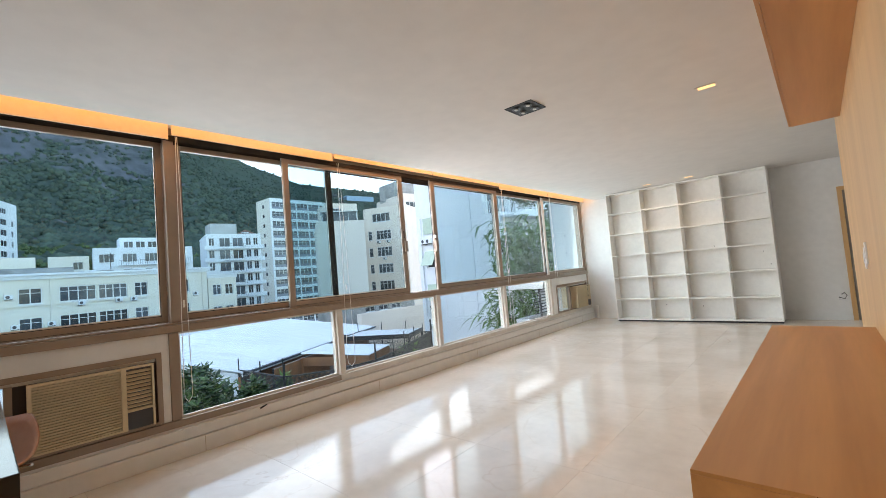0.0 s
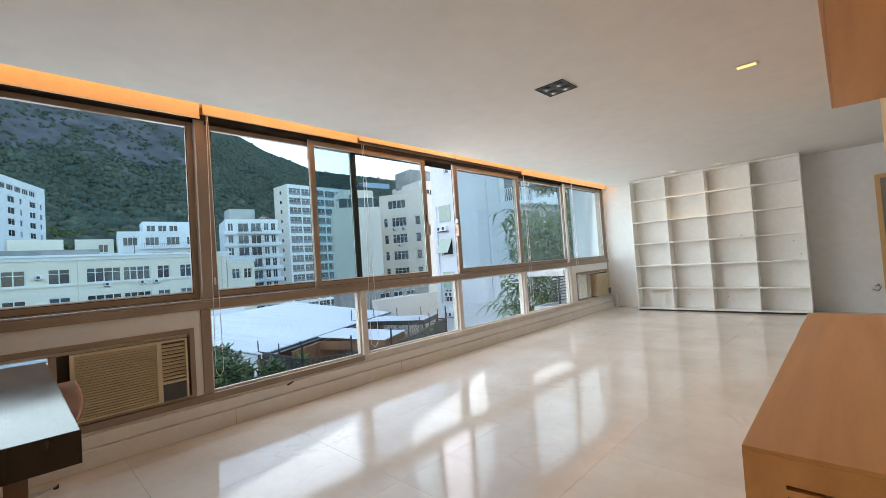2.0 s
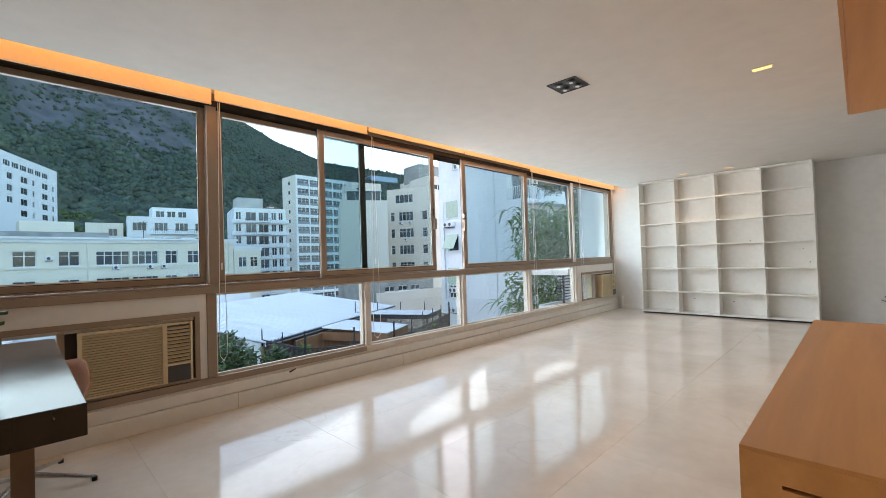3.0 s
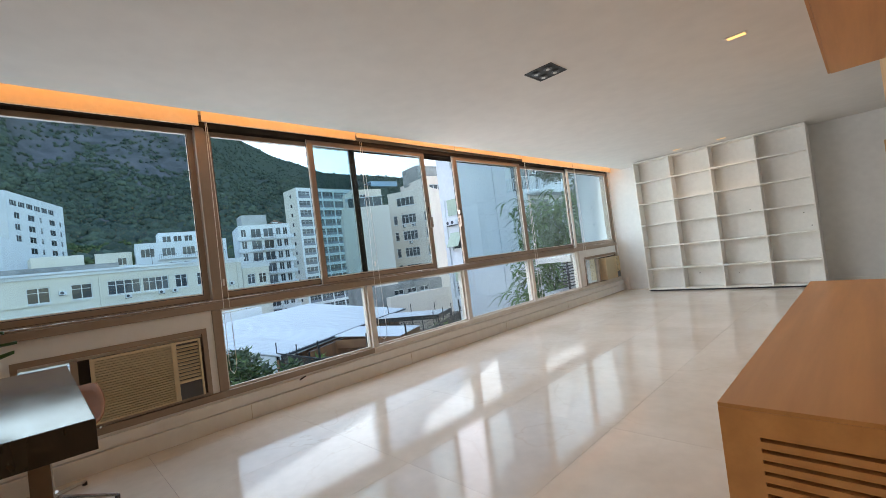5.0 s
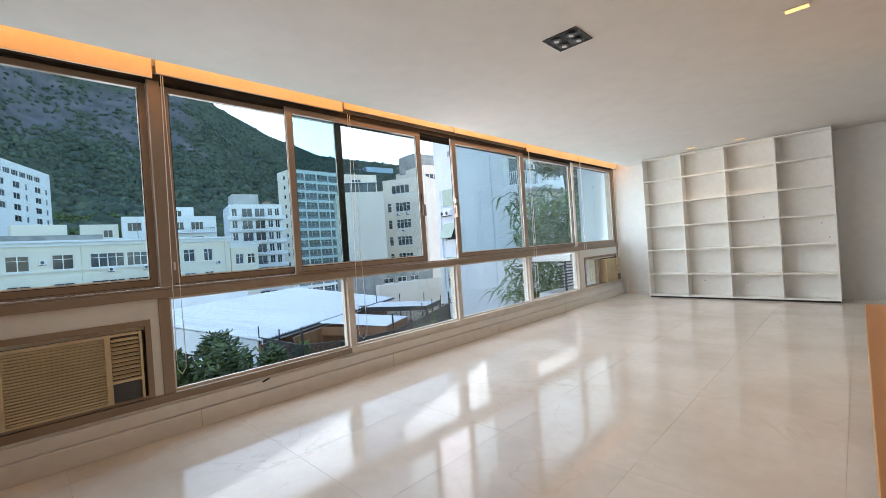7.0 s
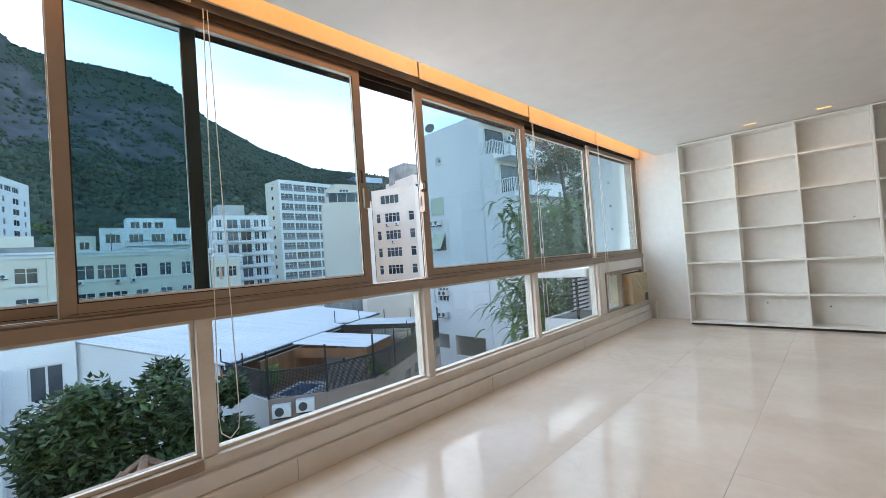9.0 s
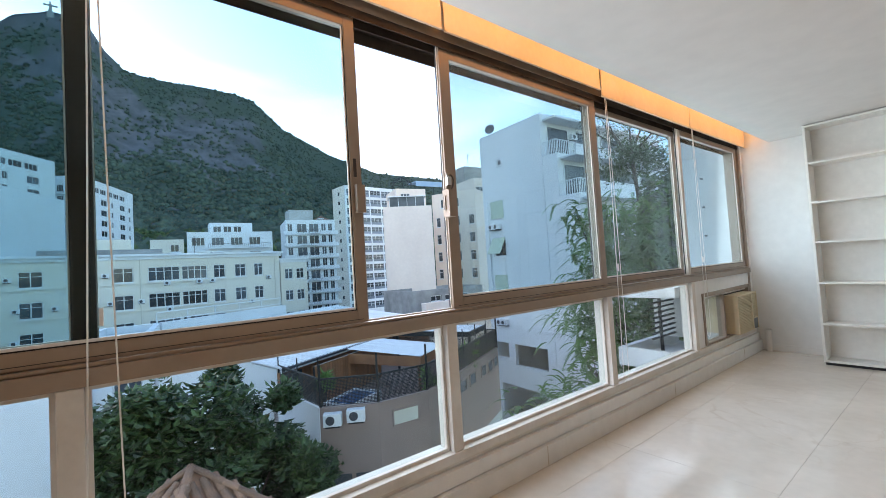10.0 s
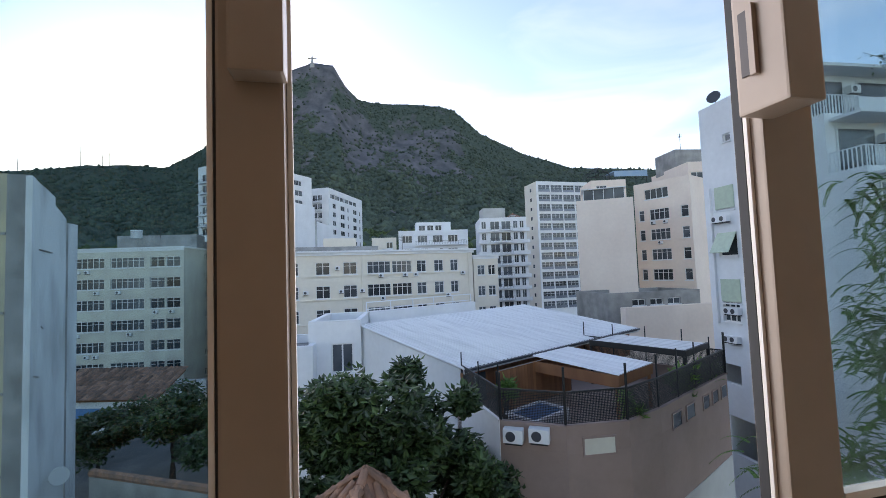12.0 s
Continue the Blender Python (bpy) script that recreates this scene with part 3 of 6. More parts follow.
def cord(y, z_low, spread=0.03, x=-3.46):
    c = thing("blind_cord", "thin white looped blind cord hanging by the window", "blind cord", pose(x, y, 0), group="blind cords")
    for s in (-1, 1):
        part("strand", tube([(0, s * spread * 0.2, 2.6), (0.005, s * spread * 0.5, 1.7), (0.0, s * spread, z_low + 0.12), (0.0, s * spread * 0.85, z_low + 0.04), (0, 0, z_low)], 0.0028, 5), M_CORD, c)
    part("joiner", blocks((-0.005, 0.005, -0.006, 0.006, 1.18, 1.24), bevel=0.002), M_CORD, c)


cord(1.66, 0.42)
cord(3.24, 0.36, 0.05)
cord(6.46, 0.30, 0.04)
cord(8.14, 0.40, 0.05)

# ---- bookcase ----
bx0, bx1, by, bh = -2.775, -0.125, 9.236, 2.592
case = thing("bookcase", "tall white lacquered bookcase with empty open compartments", "bookcase", pose(0, by, 0))
ups = [bx0, -2.13, -1.475, -0.80, bx1]
part("plinth", blocks((bx0 + 0.01, bx1 - 0.01, 0.03, 0.4, 0.0, 0.03)), M_BLACK, case, "dark recessed plinth")
for i, x in enumerate(ups):
    part("upright", blocks((x, x + 0.022, 0.0, 0.5, 0.031, bh) if i < 4 else (x - 0.022, x, 0.0, 0.5, 0.031, bh), bevel=0.0015), M_SHELF, case)
part("back", blocks((bx0 + 0.022, bx1 - 0.022, 0.25, 0.262, 0.031, bh)), M_SHELF, case)
for i in range(4):
    a, b = ups[i] + 0.0225, ups[i + 1] - (0.0005 if i < 3 else 0.0225)
    for z in (0.0315, 0.425, 0.865, 1.305, 1.735, 2.165, bh - 0.022):
        part("shelf", blocks((a, b, 0.002, 0.249, z, z + (0.022 if z < bh - 0.03 else 0.021)), bevel=0.0015), M_SHELF, case)
# peg holes and a hook left on the boards
for x, z in ((-0.3, 1.19), (-0.22, 0.97), (-1.0, 1.35), (-1.9, 0.3), (-1.28, 0.27)):
    part("peg_hole", tube([(x, 0.242, z), (x, 0.2495, z)], 0.008, 8), M_BLACK, case)

# ---- wooden sideboard and wall cabinet ----
side = thing("sideboard", "long honey-brown wood veneer sideboard with slatted end vents", "sideboard", pose(0, 0, 0))
sx0, sy0, sy1, sz = 0.10, 1.85, 4.53, 0.685
sb_top = part("top", blocks((sx0, XR - 0.002, sy0, sy1, sz - 0.012, sz), bevel=0.002), M_WOOD, side)
front = holed(0.0, XR - 0.002 - sx0, 0.0, sz - 0.0125, [(0.09, 0.50, 0.142 + 0.03 * i, 0.153 + 0.03 * i) for i in range(16)], 0.03)
part("end_panel", front, M_WOOD, side, m=pose(sx0, sy0, 0))
part("front_panel", blocks((sx0, sx0 + 0.025, sy0 + 0.031, sy1 - 0.026, 0.06, sz - 0.0125)), M_WOOD, side)
part("end_panel", blocks((sx0, XR - 0.002, sy1 - 0.025, sy1, 0.0, sz - 0.0125)), M_WOOD, side)
part("bottom", blocks((sx0 + 0.026, XR - 0.002, sy0 + 0.031, sy1 - 0.026, 0.04, 0.06)), M_WOOD, side)
part("inner_back", blocks((sx0 + 0.03, XR - 0.006, sy0 + 0.15, sy0 + 0.165, 0.061, sz - 0.013)), M_BLACK, side)
cab = thing("wall_cabinet", "honey-brown wood veneer cabinet hung under the ceiling", "wall cabinet", pose(0, 0, 0))
part("body", blocks((0.344, XR - 0.001, -0.6, 5.25, 2.285, H - 0.003), bevel=0.002), M_WOOD, cab)
for i in range(4):
    part("door", blocks((0.326, 0.343, -0.598 + i * 1.462, 0.86 + i * 1.462, 2.288, H - 0.005), bevel=0.0015), M_WOOD, cab)

# switches, outlet and the door beyond
sw = thing("light_switch", "pair of white plastic light switches on veneer", "light switch", pose(XR - 0.035, 3.75, 1.2))
for i in range(2):
    part("plate", blocks((-0.008, 0, 0.09 * i, 0.075 + 0.09 * i, -0.06 - 0.03 * i, 0.06 - 0.03 * i), bevel=0.003), M_SWITCH, sw)
    part("rocker", blocks((-0.012, -0.008, 0.02 + 0.09 * i, 0.055 + 0.09 * i, -0.03 - 0.03 * i, 0.03 - 0.03 * i), bevel=0.001), M_SWITCH, sw)
out = thing("wall_outlet", "open wall outlet box with loose dark wires", "outlet", pose(0.60, Y1, 0.38))
part("plate", blocks((-0.04, 0.04, -0.01, 0, -0.06, 0.06), bevel=0.003), M_SWITCH, out)
part("wire", tube([(0, -0.01, 0.03), (0.03, -0.05, 0.06), (0.06, -0.05, 0.02), (0.03, -0.04, -0.04), (-0.04, -0.04, -0.01)], 0.006, 6), M_BLACK, out)
door = thing("door_1", "grey-brown wooden door in the end wall, closed", "door", pose(0.70, Y1, 0), kind="structure")
part("leaf", blocks((0.06, 0.88, -0.03, 0, 0.0, 2.06), bevel=0.003), material("grey_brown_door", (0.27, 0.23, 0.19), 0.5, scale=2), door)
part("door_frame", join(blocks((0.0, 0.058, -0.045, 0, 0, 2.12)), blocks((0.882, 0.94, -0.045, 0, 0, 2.12)), blocks((0.058, 0.882, -0.045, 0, 2.062, 2.12))), M_WOODPANEL, door)
part("door_handle", tube([(0.12, -0.03, 1.02), (0.12, -0.075, 1.02), (0.22, -0.075, 1.02)], 0.01, 8), M_CHROME, door)
pipe = thing("pipe_stub", "small capped pipe stub at the skirting corner", "pipe", pose(-3.36, Y1 - 0.06, 0))
part("stub", tube([(0, 0, 0.0), (0, 0, 0.24)], 0.03, 10), M_WALL, pipe)
part("cap", tube([(0, 0, 0.24), (0, 0, 0.27)], 0.036, 10), M_WALL, pipe)

# ---- ceiling lamps ----
quad = thing("ceiling_spotlight", "square black recessed ceiling spotlight with four lamps", "spotlight", pose(-1.285, 3.622, H))
part("frame", join(blocks((-0.125, 0.125, -0.125, -0.112, -0.006, 0.0)), blocks((-0.125, 0.125, 0.112, 0.125, -0.006, 0.0)), blocks((-0.125, -0.112, -0.112, 0.112, -0.006, 0.0)), blocks((0.112, 0.125, -0.112, 0.112, -0.006, 0.0))), M_BLACK, quad)
part("recess", blocks((-0.112, 0.112, -0.112, 0.112, -0.0035, -0.0005)), M_BLACK, quad)
for x in (-0.055, 0.055):
    for y in (-0.055, 0.055):
        part("reflector", tube([(x, y, -0.0045), (x, y, -0.012)], 0.026, 16, taper=0.036), M_ACDARK, quad)
        part("bulb", tube([(x, y, -0.0125), (x, y, -0.018)], 0.016, 12), M_POT, quad)
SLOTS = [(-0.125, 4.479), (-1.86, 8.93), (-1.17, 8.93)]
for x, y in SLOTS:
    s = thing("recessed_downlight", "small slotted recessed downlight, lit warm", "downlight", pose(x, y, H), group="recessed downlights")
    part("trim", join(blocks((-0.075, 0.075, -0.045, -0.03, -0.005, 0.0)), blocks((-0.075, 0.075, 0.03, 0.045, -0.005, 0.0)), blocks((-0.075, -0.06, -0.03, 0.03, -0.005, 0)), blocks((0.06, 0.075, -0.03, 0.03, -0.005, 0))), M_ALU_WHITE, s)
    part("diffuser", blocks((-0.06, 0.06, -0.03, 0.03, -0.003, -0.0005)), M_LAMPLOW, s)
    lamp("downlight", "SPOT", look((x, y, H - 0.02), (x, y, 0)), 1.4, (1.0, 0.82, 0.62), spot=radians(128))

# ---- dining table, chair and plant ----
TZ = 0.81
table = thing("dining_table", "black lacquered dining table with square dark bronze legs", "table", pose(0, 0, 0))
part("tabletop", blocks((-3.12, -1.36, -1.0, 0.603, TZ - 0.1, TZ), bevel=0.003), M_TABLE, table)
for x in (-1.52, -3.02):
    for y in (0.46, -0.9):
        part("leg", blocks((x - 0.027, x + 0.027, y - 0.027, y + 0.027, 0.0, TZ - 0.1005), bevel=0.003), M_BRONZE, table)


def shell_chair(m):
    c = thing("dining_chair", "tan leather shell chair on a chrome star base", "chair", m)
    bm = bmesh.new()
    n, k = 40, 12
    rows = []
    for j in range(1, k + 1):
        s = j / k
        row = []
        for i in range(n):
            a = 2 * math.pi * i / n
            back = 0.5 - 0.5 * math.cos(a)                      # 0 at the front edge, 1 at the back
            rim = 0.47 + 0.20 * min(1.0, back * 1.7) ** 1.3 - 0.02 * math.sin(2 * a) ** 2
            r = s ** 0.75
            row.append(bm.verts.new((0.27 * r * math.cos(a), 0.285 * r * math.sin(a), 0.425 + (rim - 0.425) * s ** 2.6)))
        rows.append(row)
    mid = bm.verts.new((0, 0, 0.424))
    for i in range(n):
        bm.faces.new((mid, rows[0][i], rows[0][(i + 1) % n]))
    for r0, r1 in zip(rows, rows[1:]):
        for i in range(n):
            bm.faces.new((r0[i], r1[i], r1[(i + 1) % n], r0[(i + 1) % n]))
    bmesh.ops.recalc_face_normals(bm, faces=bm.faces)
    sh_ = part("shell", bm, M_LEATHER, c, smooth=True)
    mod = sh_.modifiers.new("thick", "SOLIDIFY")
    mod.thickness, mod.offset = 0.014, 0
    part("pedestal", tube([(0, 0, 0.06), (0, 0, 0.40)], 0.022, 12), M_CHROME, c)
    part("hub", tube([(0, 0, 0.05), (0, 0, 0.11)], 0.04, 12), M_CHROME, c)
    part("seat_plate", blocks((-0.1, 0.1, -0.1, 0.1, 0.395, 0.412), bevel=0.004), M_CHROME, c)
    for i in range(4):
        a = radians(45 + 90 * i)
        leg = join(tube([(0.03 * math.cos(a), 0.03 * math.sin(a), 0.08), (0.18 * math.cos(a), 0.18 * math.sin(a), 0.052), (0.33 * math.cos(a), 0.33 * math.sin(a), 0.022)], 0.016, 8, taper=0.011))
        part("foot", leg, M_CHROME, c)
        part("glide", tube([(0.33 * math.cos(a), 0.33 * math.sin(a), 0.0), (0.33 * math.cos(a), 0.33 * math.sin(a), 0.022)], 0.014, 8), M_BLACK, c)
    for s in (-1, 1):
        part("strut", tube([(0.0, s * 0.05, 0.40), (0.1, s * 0.16, 0.42), (0.2, s * 0.2, 0.435)], 0.008, 6), M_CHROME, c)
    return c


shell_chair(pose(-3.0, 0.47, 0, 0, 0, 15))

plant = thing("potted_plant", "small green houseplant in a white pot on the table", "plant", pose(-2.3, 0.18, TZ))
part("pot", tube([(0, 0, 0), (0, 0, 0.02), (0, 0, 0.16)], 0.06, 20, taper=0.085), M_POT, plant)
part("pot_rim", tube([(0, 0, 0.16), (0, 0, 0.175)], 0.09, 20), M_POT, plant)
rng = random.Random(4)
for i in range(14):
    a, r, hgt = i * 2.4, rng.uniform(0.12, 0.22), rng.uniform(0.0, 0.1)
    if i > 11:
        a, r, hgt = (0.82, 0.30, -0.03) if i == 12 else (1.05, 0.26, 0.02)
    bm = bmesh.new()
    pts = []
    for q in range(7):
        s = q / 6
        w = (0.05 if i < 12 else 0.085) * math.sin(math.pi * min(1, s * 0.93 + 0.07)) + 0.002
        rad, z = 0.02 + r * s, 0.172 + hgt * math.sin(s * 2.4) + 0.05 * s
        pts.append([bm.verts.new((rad * math.cos(a) - e * w * math.sin(a), rad * math.sin(a) + e * w * math.cos(a), z + 0.012 * abs(e))) for e in (-1, 0, 1)])
    for p0, p1 in zip(pts, pts[1:]):
        for e in (0, 1):
            bm.faces.new((p0[e], p0[e + 1], p1[e + 1], p1[e]))
    lf = part("leaf", bm, M_LEAF, plant, smooth=True)
    lf.modifiers.new("thick", "SOLIDIFY").thickness = 0.002

# ---- outdoors ----
GZ = -14.0
structure("ground", blocks((-2600, 900, -2600, 2600, GZ - 1, GZ)), M_GROUND, "dark asphalt and soil far below the windows", "ground")


# mountain: slope rising to a ridge whose height is keyed by the bearing
RIDGE = [(-90, .10), (-60, .14), (-40, .175), (-33, .198), (-27.8, .222), (-21, .231), (-17.5, .275), (-11.3, .398), (-7.2, .477), (-4.6, .500), (-1.8, .499), (-0.2, .447), (1.5, .417), (6.4, .408),
         (12.2, .404), (14.5, .392), (18, .330), (24, .270), (30, .229), (36, .212), (50, .17), (75, .12), (95, .08)]


def ridge(b):
    for (a, p), (c, q) in zip(RIDGE, RIDGE[1:]):
        if a <= b <= c:
            return p + (q - p) * (b - a) / (c - a)
    return 0.08


def bare(b, frac, p):
    """How far the slope is bare rock: the peak's face, the band to its side, and scattered slabs."""
    face = max(0.0, 1 - abs(b + 3.5) / 6.5) * max(0.0, min(1.0, (frac - 0.52) * 4))
    band = min(0.75, 2 * max(0.0, 1 - abs(b - 6.5) / 10.5)) * min(1.0, 2 * max(0.0, 1 - abs(frac - 0.73) / 0.20))
    slabs = max(0.0, 1 - abs(b - 27) / 5) * max(0.0, 1 - abs(frac - 0.55) / 0.2) * 0.8
    return max(face, band, slabs) * 0.9 + noise.fractal(p * 0.014 + Vector((3, 8, 1)), 0.8, 2.1, 5) * 0.6


def mountain():
    na, nr, far = 560, 130, 1480.0
    verts, faces, rock = [], [], []
    for i in range(na + 1):
        b = -88 + 180 * i / na
        e = ridge(b)
        cb, sn = math.cos(radians(b)), math.sin(radians(b))
        for k in range(nr + 1):
            q = k / nr
            if q <= 0.9:
                s = q / 0.9
                r = 210 + (far - 210) * s ** 1.15
                steep = 0.045 + (e - 0.045) * (0.55 * s ** 0.9 + 0.45 * s ** 3.0)
                h = r * min(e, steep) if s > 0.02 else GZ + 6
                h = max(h, GZ + 4 + 22 * min(1, s * 6))
            else:
                s = (q - 0.9) / 0.1
                r = far + 500 * s
                h = far * e * (1 - s) ** 1.2 - 20 * s
            p = Vector((-3 - r * cb, 4 + r * sn, 0))
            rough = noise.fractal(p * 0.006, 1.0, 2.1, 6) * 22 * min(1, q * 2.5) + noise.fractal(p * 0.05 + Vector((9, 3, 0)), 0.8, 2.2, 4) * 5.0
            gully = abs(noise.noise(Vector((b * 0.22, r * 0.004, 2)))) * 26 * min(1, q * 1.6) * (1 if q < 0.86 else 0.0)
            damp = 1 if q < 0.84 else max(0.22, 1 - (q - 0.84) * 14)
            verts.append((p.x, p.y, h + (rough - gully) * damp))
            rock.append(bare(b, h / r / e, p))
    w = nr + 1
    for i in range(na):
        for k in range(nr):
            a = i * w + k
            faces.append((a, a + 1, a + w + 1, a + w))
    me = bpy.data.meshes.new("mountain")
    me.from_pydata(verts, [], faces)
    layer = me.attributes.new("bare_rock", "FLOAT", "POINT")
    layer.data.foreach_set("value", rock)
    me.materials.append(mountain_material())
    for p in me.polygons:
        p.use_smooth = True
    me.flip_normals()
    return me, verts, rock, w


def canopy(verts, rock, w):
    """Tree crowns over the wooded slope, as lumps of many sizes."""
    rg = random.Random(77)
    bm = bmesh.new()
    bmesh.ops.create_icosphere(bm, subdivisions=1, radius=1.0)
    ico_v, ico_f = np.array([v.co[:] for v in bm.verts]), np.array([[v.index for v in f.verts] for f in bm.faces])
    bm.free()
    spots = []
    while len(spots) < 42000:
        i, k = rg.randrange(60, 460), int(118 * rg.random() ** 0.8)
        n = i * w + k
        if rock[n] > 0.45 and rg.random() < min(0.97, rock[n] * 1.15):
            continue
        u, v = rg.random(), rg.random()
        p = (1 - u) * (1 - v) * np.array(verts[n]) + u * (1 - v) * np.array(verts[n + w]) + (1 - u) * v * np.array(verts[n + 1]) + u * v * np.array(verts[n + w + 1])
        size = rg.uniform(2.0, 4.2) + 2.6 * rg.random() ** 3
        if k > 104:
            size *= 0.8
        spots.append((p, size, rg.uniform(0.75, 1.15)))
    rn = np.random.default_rng(5)
    allv, allf = [], []
    for j, (p, size, tall) in enumerate(spots):
        lump = ico_v * rn.uniform(0.65, 1.3, (len(ico_v), 1)) * (size, size, size * tall)
        allv.append(lump + p + (0, 0, size * 0.35))
        allf.append(ico_f + j * len(ico_v))
    me = bpy.data.meshes.new("forest_canopy")
    me.from_pydata(np.concatenate(allv).tolist(), [], np.concatenate(allf).tolist())
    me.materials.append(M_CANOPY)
    me.polygons.foreach_set("use_smooth", [True] * len(me.polygons))
    return me


def foot_trees():
    """Broad crowns of small lumps where the wood meets the last houses."""
    rg, rn = random.Random(41), np.random.default_rng(9)
    bm = bmesh.new()
    bmesh.ops.create_icosphere(bm, subdivisions=1, radius=1.0)
    ico_v, ico_f = np.array([v.co[:] for v in bm.verts]), np.array([[v.index for v in f.verts] for f in bm.faces])
    bm.free()
    allv, allf = [], []
    for _ in range(330):
        deg, r = rg.uniform(-34, 40), rg.uniform(212, 430)
        b, up = radians(deg), ((r - 210) / 1270) ** (1 / 1.15)
        rise = 0.045 + (ridge(deg) - 0.045) * (0.55 * up ** 0.9 + 0.45 * up ** 3)
        base = np.array((-3 - r * math.cos(b), 4 + r * math.sin(b), r * rise + 3))
        rad = rg.uniform(3.5, 6.5)
        for _ in range(34):
            d = rn.normal(size=3)
            d /= np.linalg.norm(d)
            size = rg.uniform(0.7, 1.7)
            lump = ico_v * rn.uniform(0.6, 1.3, (len(ico_v), 1)) * size
            allf.append(ico_f + len(allv) * len(ico_v))
            allv.append(lump + base + d * rad * (1, 1, 0.7) * rg.uniform(0.6, 1.0))
    me = bpy.data.meshes.new("hillside_trees")
    me.from_pydata(np.concatenate(allv).tolist(), [], np.concatenate(allf).tolist())
    me.materials.append(M_FOOT)
    return me


def mountain_material():
    """Dark undergrowth, with streaked granite where the slope is bare, both lightened to stand in for haze."""
    m = bpy.data.materials.new("hazed_forest_and_granite")
    m.use_nodes = True
    n, l = m.node_tree.nodes, m.node_tree.links
    b = n["Principled BSDF"]
    b.inputs["Roughness"].default_value = 0.95
    b.inputs["Specular IOR Level"].default_value = 0.1
    tc, mask, ramp, mix = n.new("ShaderNodeTexCoord"), n.new("ShaderNodeAttribute"), n.new("ShaderNodeMapRange"), n.new("ShaderNodeMix")
    mask.attribute_name = "bare_rock"
    small, edge, add = n.new("ShaderNodeTexNoise"), n.new("ShaderNodeTexNoise"), n.new("ShaderNodeMath")
    small.inputs["Scale"].default_value, small.inputs["Detail"].default_value = 0.09, 6
    edge.inputs["Scale"].default_value, edge.inputs["Detail"].default_value = 0.04, 6
    for t in (small, edge):
        l.new(tc.outputs["Object"], t.inputs["Vector"])
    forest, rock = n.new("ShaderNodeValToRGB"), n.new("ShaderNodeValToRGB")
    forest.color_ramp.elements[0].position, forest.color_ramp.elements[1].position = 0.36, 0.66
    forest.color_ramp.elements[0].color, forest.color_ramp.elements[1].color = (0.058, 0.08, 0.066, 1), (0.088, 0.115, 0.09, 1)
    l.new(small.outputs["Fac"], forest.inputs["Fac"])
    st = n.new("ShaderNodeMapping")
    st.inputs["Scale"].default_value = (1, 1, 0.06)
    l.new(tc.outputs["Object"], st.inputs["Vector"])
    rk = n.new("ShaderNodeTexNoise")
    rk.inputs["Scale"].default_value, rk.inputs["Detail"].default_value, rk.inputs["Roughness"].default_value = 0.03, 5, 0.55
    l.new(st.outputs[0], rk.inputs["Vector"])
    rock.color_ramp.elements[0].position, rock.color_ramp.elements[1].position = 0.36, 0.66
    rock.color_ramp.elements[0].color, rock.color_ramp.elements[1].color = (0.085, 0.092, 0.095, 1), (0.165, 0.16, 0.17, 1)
    l.new(rk.outputs["Fac"], rock.inputs["Fac"])
    add.operation = "ADD"
    l.new(mask.outputs["Fac"], add.inputs[0])
    l.new(edge.outputs["Fac"], add.inputs[1])
    ramp.inputs["From Min"].default_value, ramp.inputs["From Max"].default_value = 0.82, 1.02
    l.new(add.outputs[0], ramp.inputs["Value"])
    mix.data_type = "RGBA"
    l.new(ramp.outputs[0], mix.inputs["Factor"])
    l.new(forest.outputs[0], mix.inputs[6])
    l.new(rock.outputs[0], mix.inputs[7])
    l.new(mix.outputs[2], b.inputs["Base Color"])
    return m


slope_mesh, slope_verts, slope_rock, slope_w = mountain()
mt = new("backdrop", slope_mesh)
tagged(mt, "steep forested granite mountain with a bare rock peak", "mountain", "", "structure")
tagged(new("forest_canopy", canopy(slope_verts, slope_rock, slope_w)), "dense dark green tree crowns covering the mountain slope", "forest", "", "stuff")
tagged(new("hillside_trees", foot_trees()), "lighter green broad trees at the foot of the slope", "trees", "", "stuff")


def far_point(bearing, dist, z):
    return Vector((-3 - dist * math.cos(radians(bearing)), 4 + dist * math.sin(radians(bearing)), z))


# statue on the peak, one plain mesh
sp = far_point(-4.5, 1470, 0)
sz0 = 1470 * 0.491
st_bm = join(blocks((-7, 7, -7, 7, -14, 9)), tube([(0, 0, 9), (0, 0, 20), (0, 0, 33)], 4.6, 10, taper=2.6), blocks((-1.8, 1.8, -14.5, 14.5, 27, 30.5), bevel=1.0), tube([(0, 0, 33), (0, 0, 36), (0, 0, 39)], 2.0, 10, taper=1.6))
tagged(part("statue", st_bm, M_STATUE, None, "", pose(sp.x, sp.y, sz0)), "pale stone statue with outstretched arms on the peak", "statue")
# radio masts on the far ridge
for b, hgt in ((-33.2, 42), (-28.6, 70), (-28.0, 40), (-26.8, 45), (-26.2, 62)):
    p = far_point(b, 1475, ridge(b) * 1475 - 6)
    ms = thing("radio_mast", "thin lattice radio mast on the ridge", "mast", pose(p.x, p.y, p.z), group="radio masts")
    part("mast_pole", tube([(0, 0, 0), (0, 0, hgt)], 1.2, 4, taper=0.5), M_CONCRETE, ms)
    part("cross_arm", blocks((-1, 1, -3, 3, hgt * 0.6, hgt * 0.63)), M_CONCRETE, ms)


# ---- buildings ----
WIN_MESHES = {}


